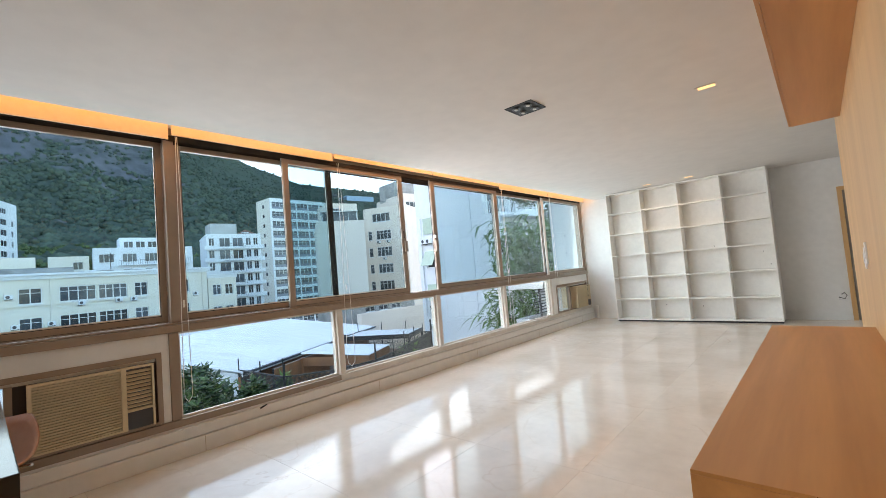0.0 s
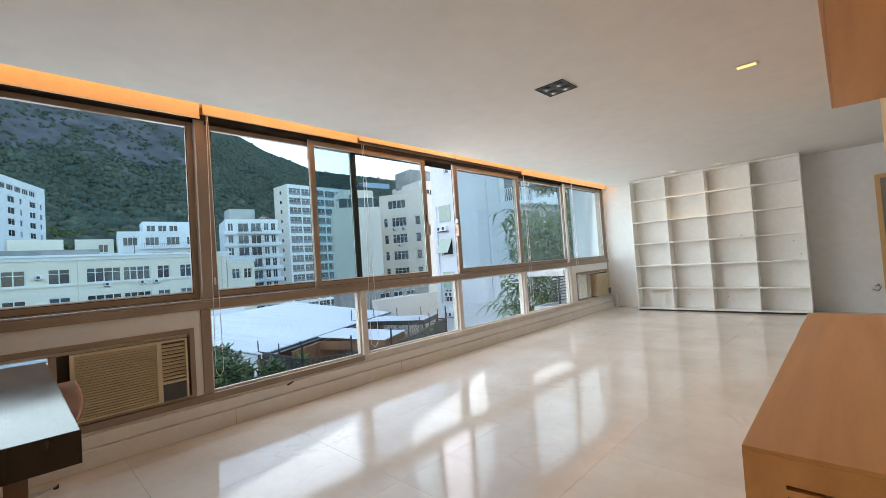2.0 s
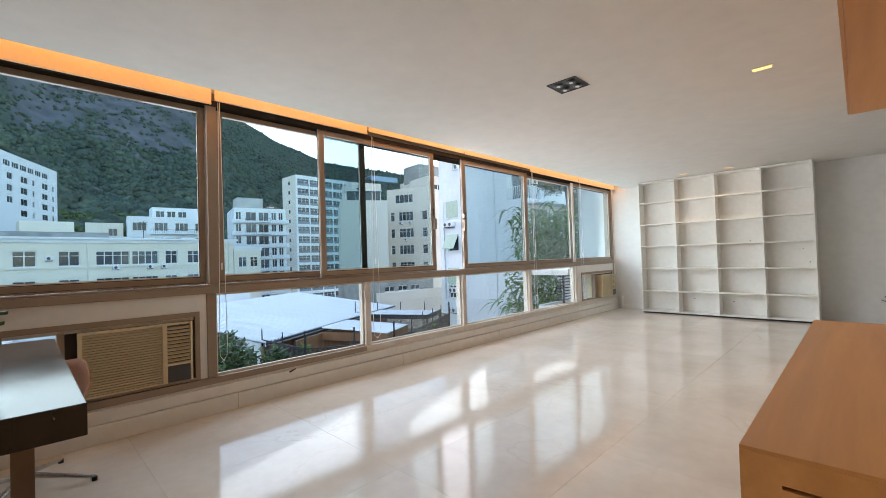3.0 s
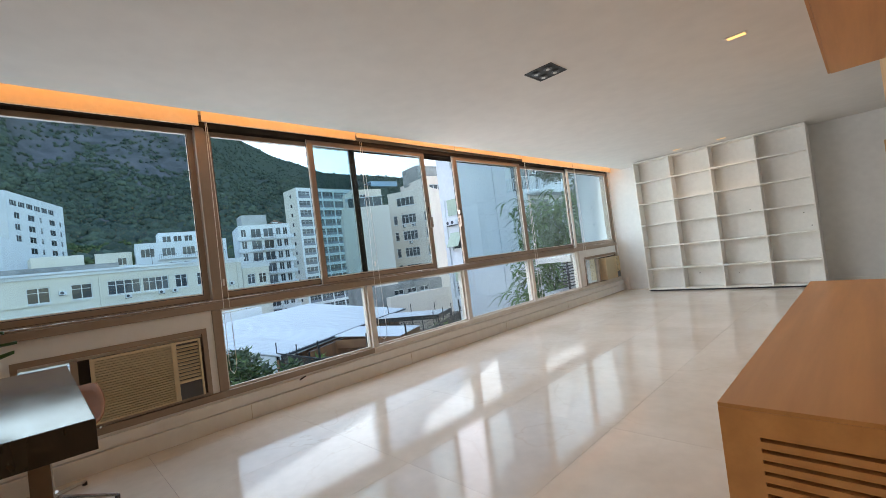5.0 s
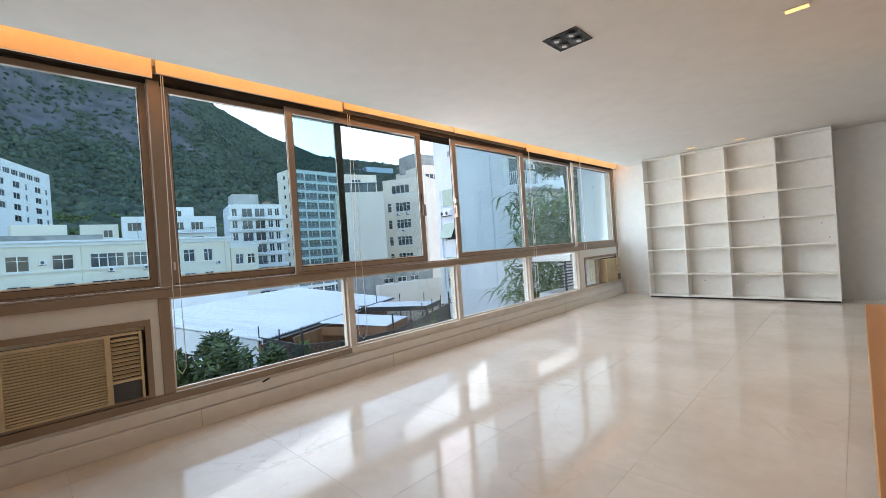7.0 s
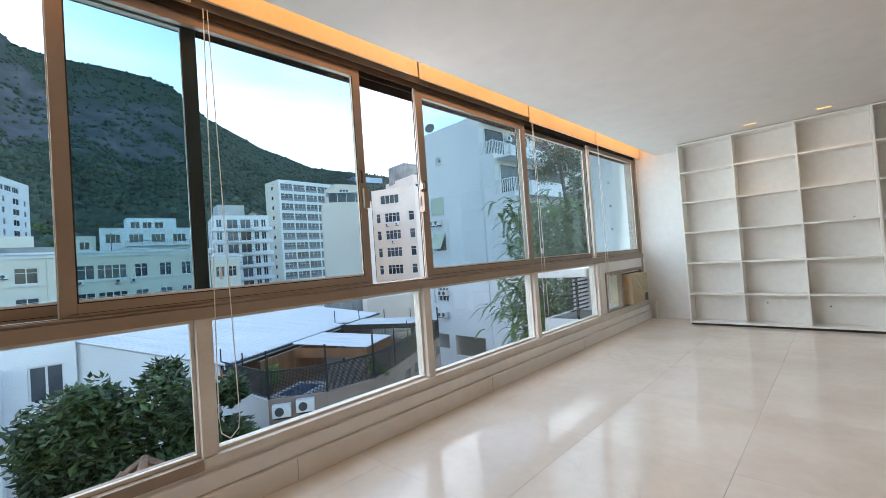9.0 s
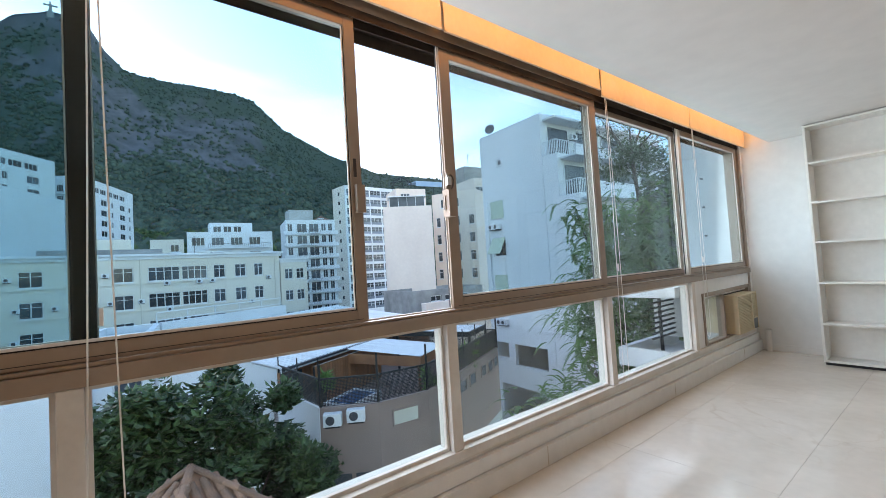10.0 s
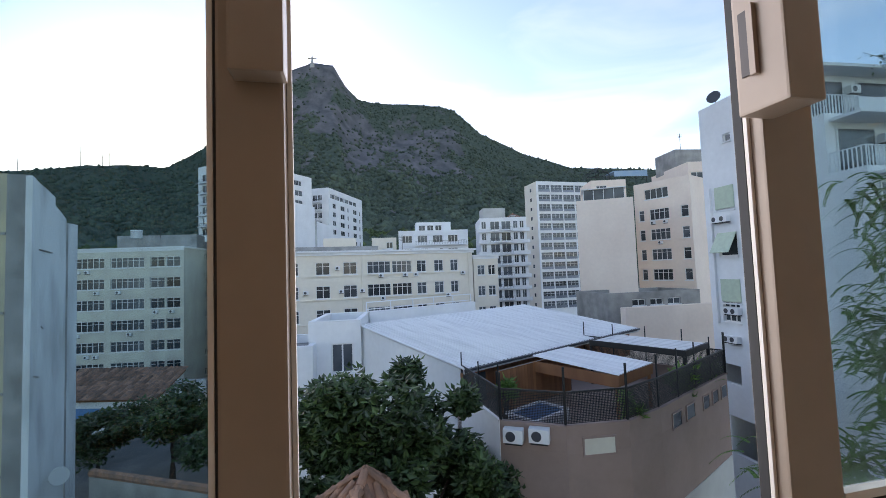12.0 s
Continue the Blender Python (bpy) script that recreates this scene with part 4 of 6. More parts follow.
def window_mesh(w, h, nu, nz):
    key = (round(w, 2), round(h, 2), nu, nz)
    if key not in WIN_MESHES:
        t = 0.075
        us = [t if i == 0 else w * i / nu + 0.042 for i in range(nu)]
        ue = [w - t if i == nu - 1 else w * (i + 1) / nu - 0.042 for i in range(nu)]
        lights = [(t, h - t)] if nz == 1 else [(t, h * 0.68 - 0.025), (h * 0.68 + 0.025, h - t)]
        WIN_MESHES[key] = (mesh_of("window", holed(0, w, 0, h, [(a, b, c, d) for a, b in zip(us, ue) for c, d in lights], 0.07), M_WINFRAME), mesh_of("pane", blocks((t * 0.5, w - t * 0.5, 0.03, 0.045, t * 0.5, h - t * 0.5)), M_WINGLASS))
    return WIN_MESHES[key]


def placed(p0, p1, z0):
    a = math.degrees(math.atan2(p1[1] - p0[1], p1[0] - p0[0]))
    return pose(p0[0], p0[1], z0, 0, 0, a), math.hypot(p1[0] - p0[0], p1[1] - p0[1])


SILL_MESHES = {}


def building(label, p0, p1, z0, z1, depth, mat, wins=(), side_wins=(), name="apartment_building", parapet=0.5, roof_mat=None, cornice=0.0, frame_out=0.0, m_side=None, m_left=None, voids=(), category="building", sills=True):
    """A block whose front runs from p0 to p1 (seen from the room, p0 at left). wins: (u, z, w, h, nu, nz) on the front; side_wins the same on the right flank."""
    m, width = placed(p0, p1, z0)
    h = z1 - z0
    b = thing(name, label, category, m)
    part("wall", holed(0, width, 0, h, [(u, u + w, z, z + hh) for u, z, w, hh, *_ in wins] + list(voids), 0.3), mat, b)
    part("wall", holed(0.3, depth, 0, h, [(u, u + w, z, z + hh) for u, z, w, hh, *_ in side_wins], 0.3), m_side or mat, b, m=pose(width, 0, 0, 0, 0, 90))
    part("wall", blocks((0, 0.3, 0.301, depth, 0, h)), m_left or mat, b)
    part("wall", blocks((0.301, width - 0.301, depth - 0.3, depth, 0, h)), mat, b)
    part("roof", blocks((0.301, width - 0.301, 0.301, depth - 0.301, h - parapet - 0.25, h - parapet)), roof_mat or M_CONCRETE, b)
    if cornice:
        part("cornice", blocks((-cornice, width + cornice, -cornice, depth, h + 0.001, h + 0.22), (-cornice * 0.4, width + cornice * 0.4, -cornice * 0.4, -0.001, h - 0.35, h)), M_WHITE, b)
    for flank, ws in ((False, wins), (True, side_wins)):
        for u, z, w, hh, nu, nz in ws:
            fm, pm = window_mesh(w, hh, nu, nz)
            mm = pose(u, 0.12, z) if not flank else pose(width, 0, 0, 0, 0, 90) @ pose(u, 0.12, z)
            o = part("window", fm, None, b, m=mm)
            part("pane", pm, None, o)
            if sills:
                if round(w, 2) not in SILL_MESHES:
                    SILL_MESHES[round(w, 2)] = mesh_of("sill", blocks((-0.08, w + 0.08, -0.22, -0.122, -0.1, -0.01)), M_WHITE)
                part("sill", SILL_MESHES[round(w, 2)], None, o)
    return b


def split_unit():
    bm = blocks((0, 0.62, -0.34, -0.02, 0, 0.42), bevel=0.02)
    o = thing("outdoor_air_conditioner", "small white air conditioner box on an outside wall", "air conditioner", pose(0, 0, -60), group="outside air conditioners")
    part("case", bm, M_WHITE, o)
    part("fan_grille", tube([(0.24, -0.341, 0.21), (0.24, -0.35, 0.21)], 0.155, 14), M_ACDARK, o)
    part("bracket", blocks((0.05, 0.57, -0.3, -0.001, -0.06, -0.003)), M_BLACK, o)
    return o


AC_BOX = split_unit()
AC_FIRST = [True]


def wall_ac(p0, p1, u, z):
    """A small unit hung on a facade from p0 to p1, at u along it and height z."""
    m, _ = placed(p0, p1, 0)
    mm = m @ pose(u, 0, z)
    if AC_FIRST[0]:
        AC_FIRST[0] = False
        AC_BOX.matrix_basis = mm
        return AC_BOX
    return copy_thing(AC_BOX, mm)


def balcony(parent, u0, u1, z, out=1.1, mat=None, glassy=False):
    s = part("balcony", blocks((u0, u1, -out, -0.002, z, z + 0.16)), mat or M_WHITE, parent)
    if glassy:
        part("parapet", blocks((u0, u1, -out, -out + 0.06, z + 0.161, z + 1.0)), M_ROOFMETAL, s)
    else:
        n = max(4, int((u1 - u0) / 0.35))
        part("railing", blocks((u0, u1, -out, -out + 0.05, z + 0.95, z + 1.0), *[(u0 + (u1 - u0) * i / n - 0.02, u0 + (u1 - u0) * i / n + 0.02, -out + 0.01, -out + 0.04, z + 0.161, z + 0.949) for i in range(n + 1)]), M_BLACK, s)
    return s


ST = 2.9
# long cream building across the way, four rows of windows
p0, p1 = (-56.2, -7.3), (-59.0, 20.6)
top = 4.3
wins = []
for k in range(5):
    z = top - GZ - 2.75 - k * ST
    for u, w in ((3.6, 1.7), (7.3, 1.7), (10.6, 1.7), (13.6, 3.0), (16.8, 2.6), (20.1, 1.3), (22.5, 1.3), (24.8, 1.1)):
        wins.append((u, z, w, 1.55, 4 if w > 2 else 2, 2))
building("long cream apartment building with white cornice and rows of windows", p0, p1, GZ, top, 11, M_CREAM, wins, cornice=0.45)
for u, k in ((2.6, 0), (9.6, 0), (12.6, 1), (15.0, 0), (18.2, 0), (5.8, 1), (3.1, 1), (26.2, 0), (10.0, 1), (19.6, 0), (15.2, 1), (24.0, 1), (3.0, 2), (12.8, 2)):
    wall_ac(p0, p1, u, top - 2.75 - k * ST - (0.5 if u > 13 else -0.6))
lb = bpy.data.objects["apartment_building"]
for k in range(5):
    part("string_course", blocks((1.2, 26.8, -0.14, -0.002, top - GZ - 2.98 - k * ST, top - GZ - 2.88 - k * ST)), M_CREAM, lb)
for u in (0.8, 12.9, 27.4):
    part("drainpipe", tube([(u, -0.08, 0.5), (u, -0.08, top - GZ - 0.4)], 0.06, 6), M_CREAM, lb)


def clutter(x, y, z, kind):
    """Roof clutter: a water tank, an aerial or a vent box."""
    if kind == "tank":
        c = thing("water_tank", "round rooftop water tank with a flat lid", "water tank", pose(x, y, z), group="rooftop tanks")
        part("drum", tube([(0, 0, 0), (0, 0, 1.1)], 0.75, 14), M_GREYR, c)
        part("lid", tube([(0, 0, 1.1), (0, 0, 1.2)], 0.8, 14), M_WHITE, c)
    elif kind == "aerial":
        c = thing("aerial", "thin rooftop television aerial", "aerial", pose(x, y, z), group="rooftop aerials")
        part("mast", tube([(0, 0, 0), (0, 0, 3.2)], 0.035, 5), M_BLACK, c)
        for i in range(4):
            part("element", tube([(0, -0.5 + 0.06 * i, 3.0 - 0.22 * i), (0, 0.5 - 0.06 * i, 3.0 - 0.22 * i)], 0.02, 4), M_BLACK, c)
    else:
        c = thing("roof_vent", "square rooftop vent housing", "vent", pose(x, y, z), group="rooftop vents")
        part("housing", blocks((-0.5, 0.5, -0.5, 0.5, 0, 0.9)), M_CONCRETE, c)
        part("cap", blocks((-0.62, 0.62, -0.62, 0.62, 0.901, 1.02)), M_WHITE, c)


for x, y, z, kind in ((-63.5, 11.5, top - 0.5, "aerial"), (-62.5, 16.0, top - 0.5, "vent"), (-63.0, -5.2, top - 0.5, "tank"), (-64.3, 9.4, top - 0.5, "tank"), (-60.5, 13.5, top - 0.5, "vent"),
                      (-101.5, 38.0, 16.35, "aerial"), (-99.5, 43.0, 13.5, "vent"), (-119.5, 62.0, 26.5, "vent"), (-121.0, 70.0, 26.5, "tank"), (-120.0, 75.0, 26.5, "aerial"),
                      (-54.5, 37.5, 9.5, "vent"), (-56.5, 40.0, 9.5, "tank"), (-58.5, 55.0, 18.5, "aerial"), (-55.6, 57.4, 15.7, "tank"), (-74.5, -24.0, 8.1, "aerial"), (-74.0, -27.0, 8.1, "tank"),
                      (-77.0, -12.0, 13.7, "tank"), (-79.0, -9.5, 13.7, "vent"), (-125.0, -25.0, 32.5, "vent"), (-133.0, -22.0, 32.5, "tank"), (-97.0, 16.5, 10.3, "aerial"), (-23.5, 31.0, 11.3, "vent"), (-22.5, 35.0, 11.3, "tank")):
    clutter(x, y, z, kind)
building("low cream wing beside the long apartment building", (-59.6, 20.9), (-59.9, 24.6), GZ, 3.4, 9, M_CREAM, [(u, 3.4 - GZ - 2.6 - k * ST, 1.1, 1.4, 2, 2) for k in range(5) for u in (0.6, 2.2)], cornice=0.3)
building("flat roof storey with dark parapet on the long building", (-62, -3.0), (-62.6, 8.0), top - 0.3, top + 1.1, 5, M_CONCRETE, name="roof_storey")
building("small cream stair house on a roof", (-64, 0.5), (-64.3, 5.0), top - 0.3, top + 2.4, 4, M_CREAM, name="roof_storey")

# pale grey office block
p0, p1 = (-71.5, -41.0), (-69.0, -18.9)
wins = [(u, 6.2 - GZ - 2.6 - k * ST, w, 1.45, n, 2) for k in range(7) for u, w, n in ((1.0, 5.0, 7), (7.4, 4.4, 6), (12.6, 4.4, 6), (17.8, 1.9, 2), (19.9, 1.9, 2))]
building("grey-white office block with ribbon windows", p0, p1, GZ, 6.2, 10, M_BEIGE, wins, cornice=0.2)
for i in range(14):
    wall_ac(p0, p1, (8.2, 9.4, 10.6, 13.4, 18.3, 20.4, 14.9)[i % 7], 6.2 - 3.3 - (i // 2) * ST)
building("concrete roof storey on the office block", (-75, -30), (-74.4, -19), 5.9, 8.6, 4, M_CONCRETE, name="roof_storey")

# balconied block behind it
p0, p1 = (-75.6, -17.6), (-71.0, -8.4)
wins = [(u, 14.2 - GZ - 3.3 - k * ST, w, 1.75, 2, 2) for k in range(9) for u, w in ((0.6, 2.8), (3.9, 2.6), (7.6, 1.7))]
bb = building("weathered apartment block with long balconies", p0, p1, GZ, 14.2, 14, M_GREYR, wins, sills=False, m_side=M_WHITE)
for k in range(9):
    balcony(bb, 0.3, 8.4, 14.2 - GZ - 3.9 - k * ST, 1.2, M_CREAM, glassy=k < 2)

# white slabs at the foot of the mountain
for label, p0, p1, top, depth in (("white apartment slab with dark balconies", (-131, -37), (-121.0, -24.5), 33.0, 27), ("second white apartment slab below the forest", (-150.7, -8.7), (-148, -2.8), 31.2, 28)):
    m_, width = placed(p0, p1, 0)
    fw = [(width * 0.10, top - GZ - 4.2 - k * 3.0, width * 0.24, 1.9, 3, 1) for k in range(9)] + [(width * 0.40, top - GZ - 4.2 - k * 3.0, width * 0.22, 1.9, 3, 1) for k in range(9)]
    sw_ = [(1.5 + j * 3.6, top - GZ - 3.4, 3.1, 1.5, 3, 1) for j in range(int((depth - 4) / 3.6))]
    near_ = top < 32
    sw_ += [(u, top - GZ - 6.6 - k * 3.0, w, 1.7, 2, 1) for k in range(8) for u, w in (((3.0, 2.4), (9.0, 3.2), (14.5, 1.2), (19.5, 3.2), (25.0, 1.2)) if near_ else ((1.6, 1.2), (6.0, 2.6), (14.5, 1.2), (20.0, 3.0)))]
    bb = building(label, p0, p1, GZ, top, depth, M_WHITE, fw, sw_, sills=False)
    for k in range(8):
        balcony(bb, width * 0.08, width * 0.62, top - GZ - 5.0 - k * 3.0, 1.3)
building("grey block before the white slabs", (-100, -8.6), (-98.5, -3.0), GZ, 13.5, 12, M_GREYR, [(1.2, 13.5 - GZ - 4.0 - 3.2 * k, 1.4, 1.3, 2, 1) for k in range(3)], m_side=M_WHITE)

# hillside block with terraces
p0, p1 = (-96.0, 14.6), (-94.0, 30.0)
bb = building("hillside apartment block with a pergola roof", p0, p1, GZ, 10.8, 10, M_WHITE, [(u, 10.8 - GZ - 2.7 - k * ST, 2.2, 1.6, 3, 1) for k in range(4) for u in (0.8, 4.2, 7.6, 11.0)], roof_mat=M_ROOFMETAL)
for k in range(4):
    balcony(bb, 3.6, 15.0, 10.8 - GZ - 3.4 - k * ST, 1.0)
building("white penthouse on the hillside block", (-98.5, 19), (-97.8, 27), 10.3, 13.0, 5, M_WHITE, [(0.6 + 1.9 * i, 0.7, 1.5, 1.3, 2, 1) for i in range(3)], name="roof_storey")
building("cream house on the slope", (-97.5, 8.8), (-97.0, 14.2), GZ, 9.5, 8, M_CREAM, [(3.2, 9.5 - GZ - 2.4, 1.4, 1.4, 2, 1)], category="house", name="house")

# balconied tower
p0, p1 = (-99.5, 34.6), (-97.2, 45.6)
wins = [(u, 14.0 - GZ - 2.9 - k * 2.75, w, 2.0, 2, 1) for k in range(9) for u, w in ((0.4, 1.1), (2.5, 2.2), (5.2, 2.2), (8.0, 1.1), (9.6, 1.0))]
bb = building("white apartment tower with stacked balconies", p0, p1, GZ, 14.0, 12, M_WHITE, wins, sills=False)
for k in range(9):
    balcony(bb, 2.3, 4.9, 14.0 - GZ - 3.3 - k * 2.75, 0.9)
    balcony(bb, 5.1, 7.6, 14.0 - GZ - 3.3 - k * 2.75, 1.1)
band = mesh_of("floor_band", blocks((-0.5, 11.8, -0.75, -0.002, 0.0, 0.2), (-0.5, 2.1, -0.75, -0.69, 0.201, 0.9), (7.8, 11.8, -0.75, -0.69, 0.201, 0.9)), M_WHITE)
for k in range(9):
    part("floor_band", band, None, bb, m=pose(0, 0, 14.0 - GZ - 3.55 - k * 2.75))
building("grey roof storey of the balconied tower", (-101, 36), (-100.3, 41.5), 13.5, 16.6, 5, M_GREYR, name="roof_storey")
rf = bmesh.new()
vs = [rf.verts.new(v) for v in ((0, 0, 0), (4, 0, 0), (4, 4, 0), (0, 4, 0), (2, 2, 1.3), (0, 0, -0.12), (4, 0, -0.12), (4, 4, -0.12), (0, 4, -0.12))]
for f in ((0, 1, 4), (1, 2, 4), (2, 3, 4), (3, 0, 4), (0, 5, 6, 1), (1, 6, 7, 2), (2, 7, 8, 3), (3, 8, 5, 0), (5, 8, 7, 6)):
    rf.faces.new([vs[i] for i in f])
hut = thing("roof_hut", "small red-tiled pyramid roof on a tower terrace", "roof", pose(-100, 41.6, 14.2, 0, 0, 80))
part("tile_roof", rf, M_TERRACOTTA, hut)
part("hut_wall", blocks((0.4, 3.6, 0.4, 3.6, -0.75, -0.125)), M_WHITE, hut)

# tall tower with window bands
p0, p1 = (-116.5, 57.8), (-117.5, 78.8)
wins = [(0.55 + j * 4.05, 27.0 - GZ - 3.1 - k * 2.85, 3.75, 2.1, 3, 2) for k in range(13) for j in range(5)]
gt = building("tall white tower with continuous bands of blue-grey windows", p0, p1, GZ, 27.0, 8, M_WHITE, wins, sills=False, m_left=M_CREAM)
ledge = mesh_of("ledge", blocks((-0.05, 21.05, -0.22, -0.002, -0.16, -0.02)), M_WHITE)
panel = mesh_of("spandrel", blocks((0.02, 3.73, 0.04, 0.1, 0.0, 0.72)), M_SLATE)
flank = mesh_of("flank_window", blocks((-0.04, -0.002, 0.0, 0.9, 0.0, 1.0)), M_WINGLASS)
for k in range(13):
    z = 27.0 - GZ - 3.1 - k * 2.85
    part("ledge", ledge, None, gt, m=pose(0, 0, z))
    part("flank_window", flank, None, gt, m=pose(0, 3.4, z + 0.5))
    for j in range(5):
        part("spandrel", panel, None, gt, m=pose(0.55 + j * 4.05, 0, z + 0.01))

# pale pink stepped building
p0, p1 = (-52.7, 33.2), (-49.3, 39.1)
building("pale pink blank-sided apartment building", p0, p1, GZ, 10.0, 14, M_PINK, [(0.3, 4.0, 0.8, 1.7, 1, 2)], [(1.2 + 2.2 * j, 10.0 - GZ - 3.2 - k * ST, 0.9, 1.1, 1, 1) for k in range(5) for j in range(2)])
p0, p1 = (-58.5, 46.2), (-51.2, 49.4)
wins = [(1.6, 13.4 - GZ - 2.5, 3.4, 1.5, 4, 1)] + [(u, 13.4 - GZ - 5.6 - k * ST, w, 1.6, n, 2) for k in range(4) for u, w, n in ((0.6, 0.8, 1), (2.2, 2.8, 4), (6.6, 1.0, 1))]
building("pale pink apartment building with bay windows", p0, p1, GZ, 13.4, 10, M_PINK, wins)
for k in range(3):
    wall_ac(p0, p1, 2.4 + k * 0.9, 13.4 - 6.2 - ST * (k % 2))
p0, p1 = (-54.8, 52.7), (-53.5, 60.0)
wins = [(0.4, 16.2 - GZ - 3.0, 6.4, 1.5, 7, 1)] + [(u, 16.2 - GZ - 6.0 - k * ST, 1.4, 1.5, 3, 2) for k in range(4) for u in (1.2, 4.6)]
building("taller pale pink block with a glazed top storey", p0, p1, GZ, 16.2, 10, M_PINK, wins)
building("stained water tank house on the pink building", (-58, 53.5), (-57.4, 59.5), 15.7, 19.0, 5, M_CONCRETE, name="roof_storey")
building("pale pink penthouse storey with a window", (-60.0, 40.0), (-58.6, 45.0), 9.5, 14.4, 6, M_PINK, [(0.8, 2.6, 1.6, 1.5, 3, 1)], name="roof_storey")
gh = thing("roof_glasshouse", "small dark glazed lean-to with a white frame on a roof", "glasshouse", placed((-52.7, 33.2), (-49.3, 39.1), 9.5)[0])
part("glazing", blocks((0.9, 5.9, 0.6, 0.66, 0.501, 1.9), (5.84, 5.9, 0.661, 3.4, 0.501, 1.9)), M_WINGLASS, gh)
part("roof", blocks((0.7, 6.1, 0.3, 3.6, 1.901, 2.02)), M_ROOFMETAL, gh)
part("base_wall", blocks((0.9, 5.9, 0.6, 3.4, 0.0, 0.5)), M_PINK, gh)
for i in range(5):
    part("mullion", blocks((0.9 + 1.235 * i, 0.96 + 1.235 * i, 0.55, 0.599, 0.501, 1.9)), M_WHITE, gh)
tank = thing("roof_canopy", "blue roof canopy on a light metal frame", "roof canopy", pose(-62, 45.5, 13.4, 0, 0, 82))
part("canopy", join(blocks((0, 5.5, 0, 3, 3.0, 3.12)), blocks((0, 5.5, -0.05, 0, 2.2, 3.0))), M_BLUETANK, tank)
for x in (0.1, 1.8, 3.6, 5.4):
    part("post", tube([(x, 0.1, 0), (x, 0.1, 3.0)], 0.06, 6), M_BLACK, tank)
cage = thing("roof_frame", "dark metal gazebo frame on a penthouse roof", "gazebo frame", pose(-60, 41.2, 14.4, 0, 0, 80))
for i in range(6):
    a = i * math.pi / 3
    part("rib", tube([(1.9 * math.cos(a), 1.9 * math.sin(a), 0), (1.9 * math.cos(a), 1.9 * math.sin(a), 0.9), (0.1 * math.cos(a), 0.1 * math.sin(a), 2.0)], 0.05, 5), M_BLACK, cage)
    c = (i + 1) * math.pi / 3
    part("ring", tube([(1.9 * math.cos(a), 1.9 * math.sin(a), 0.9), (1.9 * math.cos(c), 1.9 * math.sin(c), 0.9)], 0.04, 5), M_BLACK, cage)
building("stained concrete lean-to with a dark roof", (-44.5, 31.5), (-44.0, 43.0), GZ, -1.6, 7, M_CONCRETE, [(3 + 2.2 * i, -1.6 - GZ - 1.5, 1.6, 0.7, 2, 1) for i in range(3)], name="outbuilding")
building("low pink wall with a metal rail", (-40.0, 30.5), (-39.6, 42.0), GZ, -2.8, 0.9, M_PINK, name="outbuilding", parapet=0.3)

# white building at the end of the street: blank gable towards the room, balconies on its other face
p0, p1, top = (-26.6, 27.4), (-20.1, 27.05), 11.6
wins = [(1.8, top - GZ - 2.7, 0.55, 0.5, 1, 1), (0.9, -0.9 - GZ - 1.45, 1.25, 1.35, 3, 2)]
kb = building("white apartment building with a blank gable and green shutters", p0, p1, GZ, top, 16, M_WHITE, wins + [(0.9, z - GZ, 1.4, 1.45, 1, 1) for z in (4.7, 1.75, -0.95 + 2.0 - 2.2)], category="building", parapet=0.3, voids=[(0.5, 1.9, -6.2 - GZ, -5.0 - GZ), (2.6, 5.8, -6.6 - GZ, -5.0 - GZ), (0.9, 5.4, -10.5 - GZ, -8.2 - GZ)])
part("chase", blocks((0.25, 0.6, -0.16, -0.002, 11.5, top - GZ - 5.4)), M_WHITE, kb)
for z, tilt in ((4.72, 0), (1.77, -28), (-1.13, 0)):
    part("shutter", blocks((-0.02, 1.42, -0.05, -0.005, -1.4, 0.0)), M_SHUTTER, kb, "pale green roller shutter", m=pose(0.9, 0, z - GZ + 1.44, tilt, 0, 0))
for u, z in ((0.75, 3.9), (1.35, 3.9), (1.2, -1.85), (1.7, -1.85), (1.0, -3.6), (1.5, -3.6)):
    wall_ac(p0, p1, u, z)
m_, width = placed(p0, p1, GZ)
fl = thing("balcony_block", "stepped white terraces with rails and air conditioners", "terraces", m_)
steps = [(0.0, top - GZ), (1.25, 8.5 - GZ), (2.85, 5.5 - GZ), (4.2, 2.5 - GZ)]
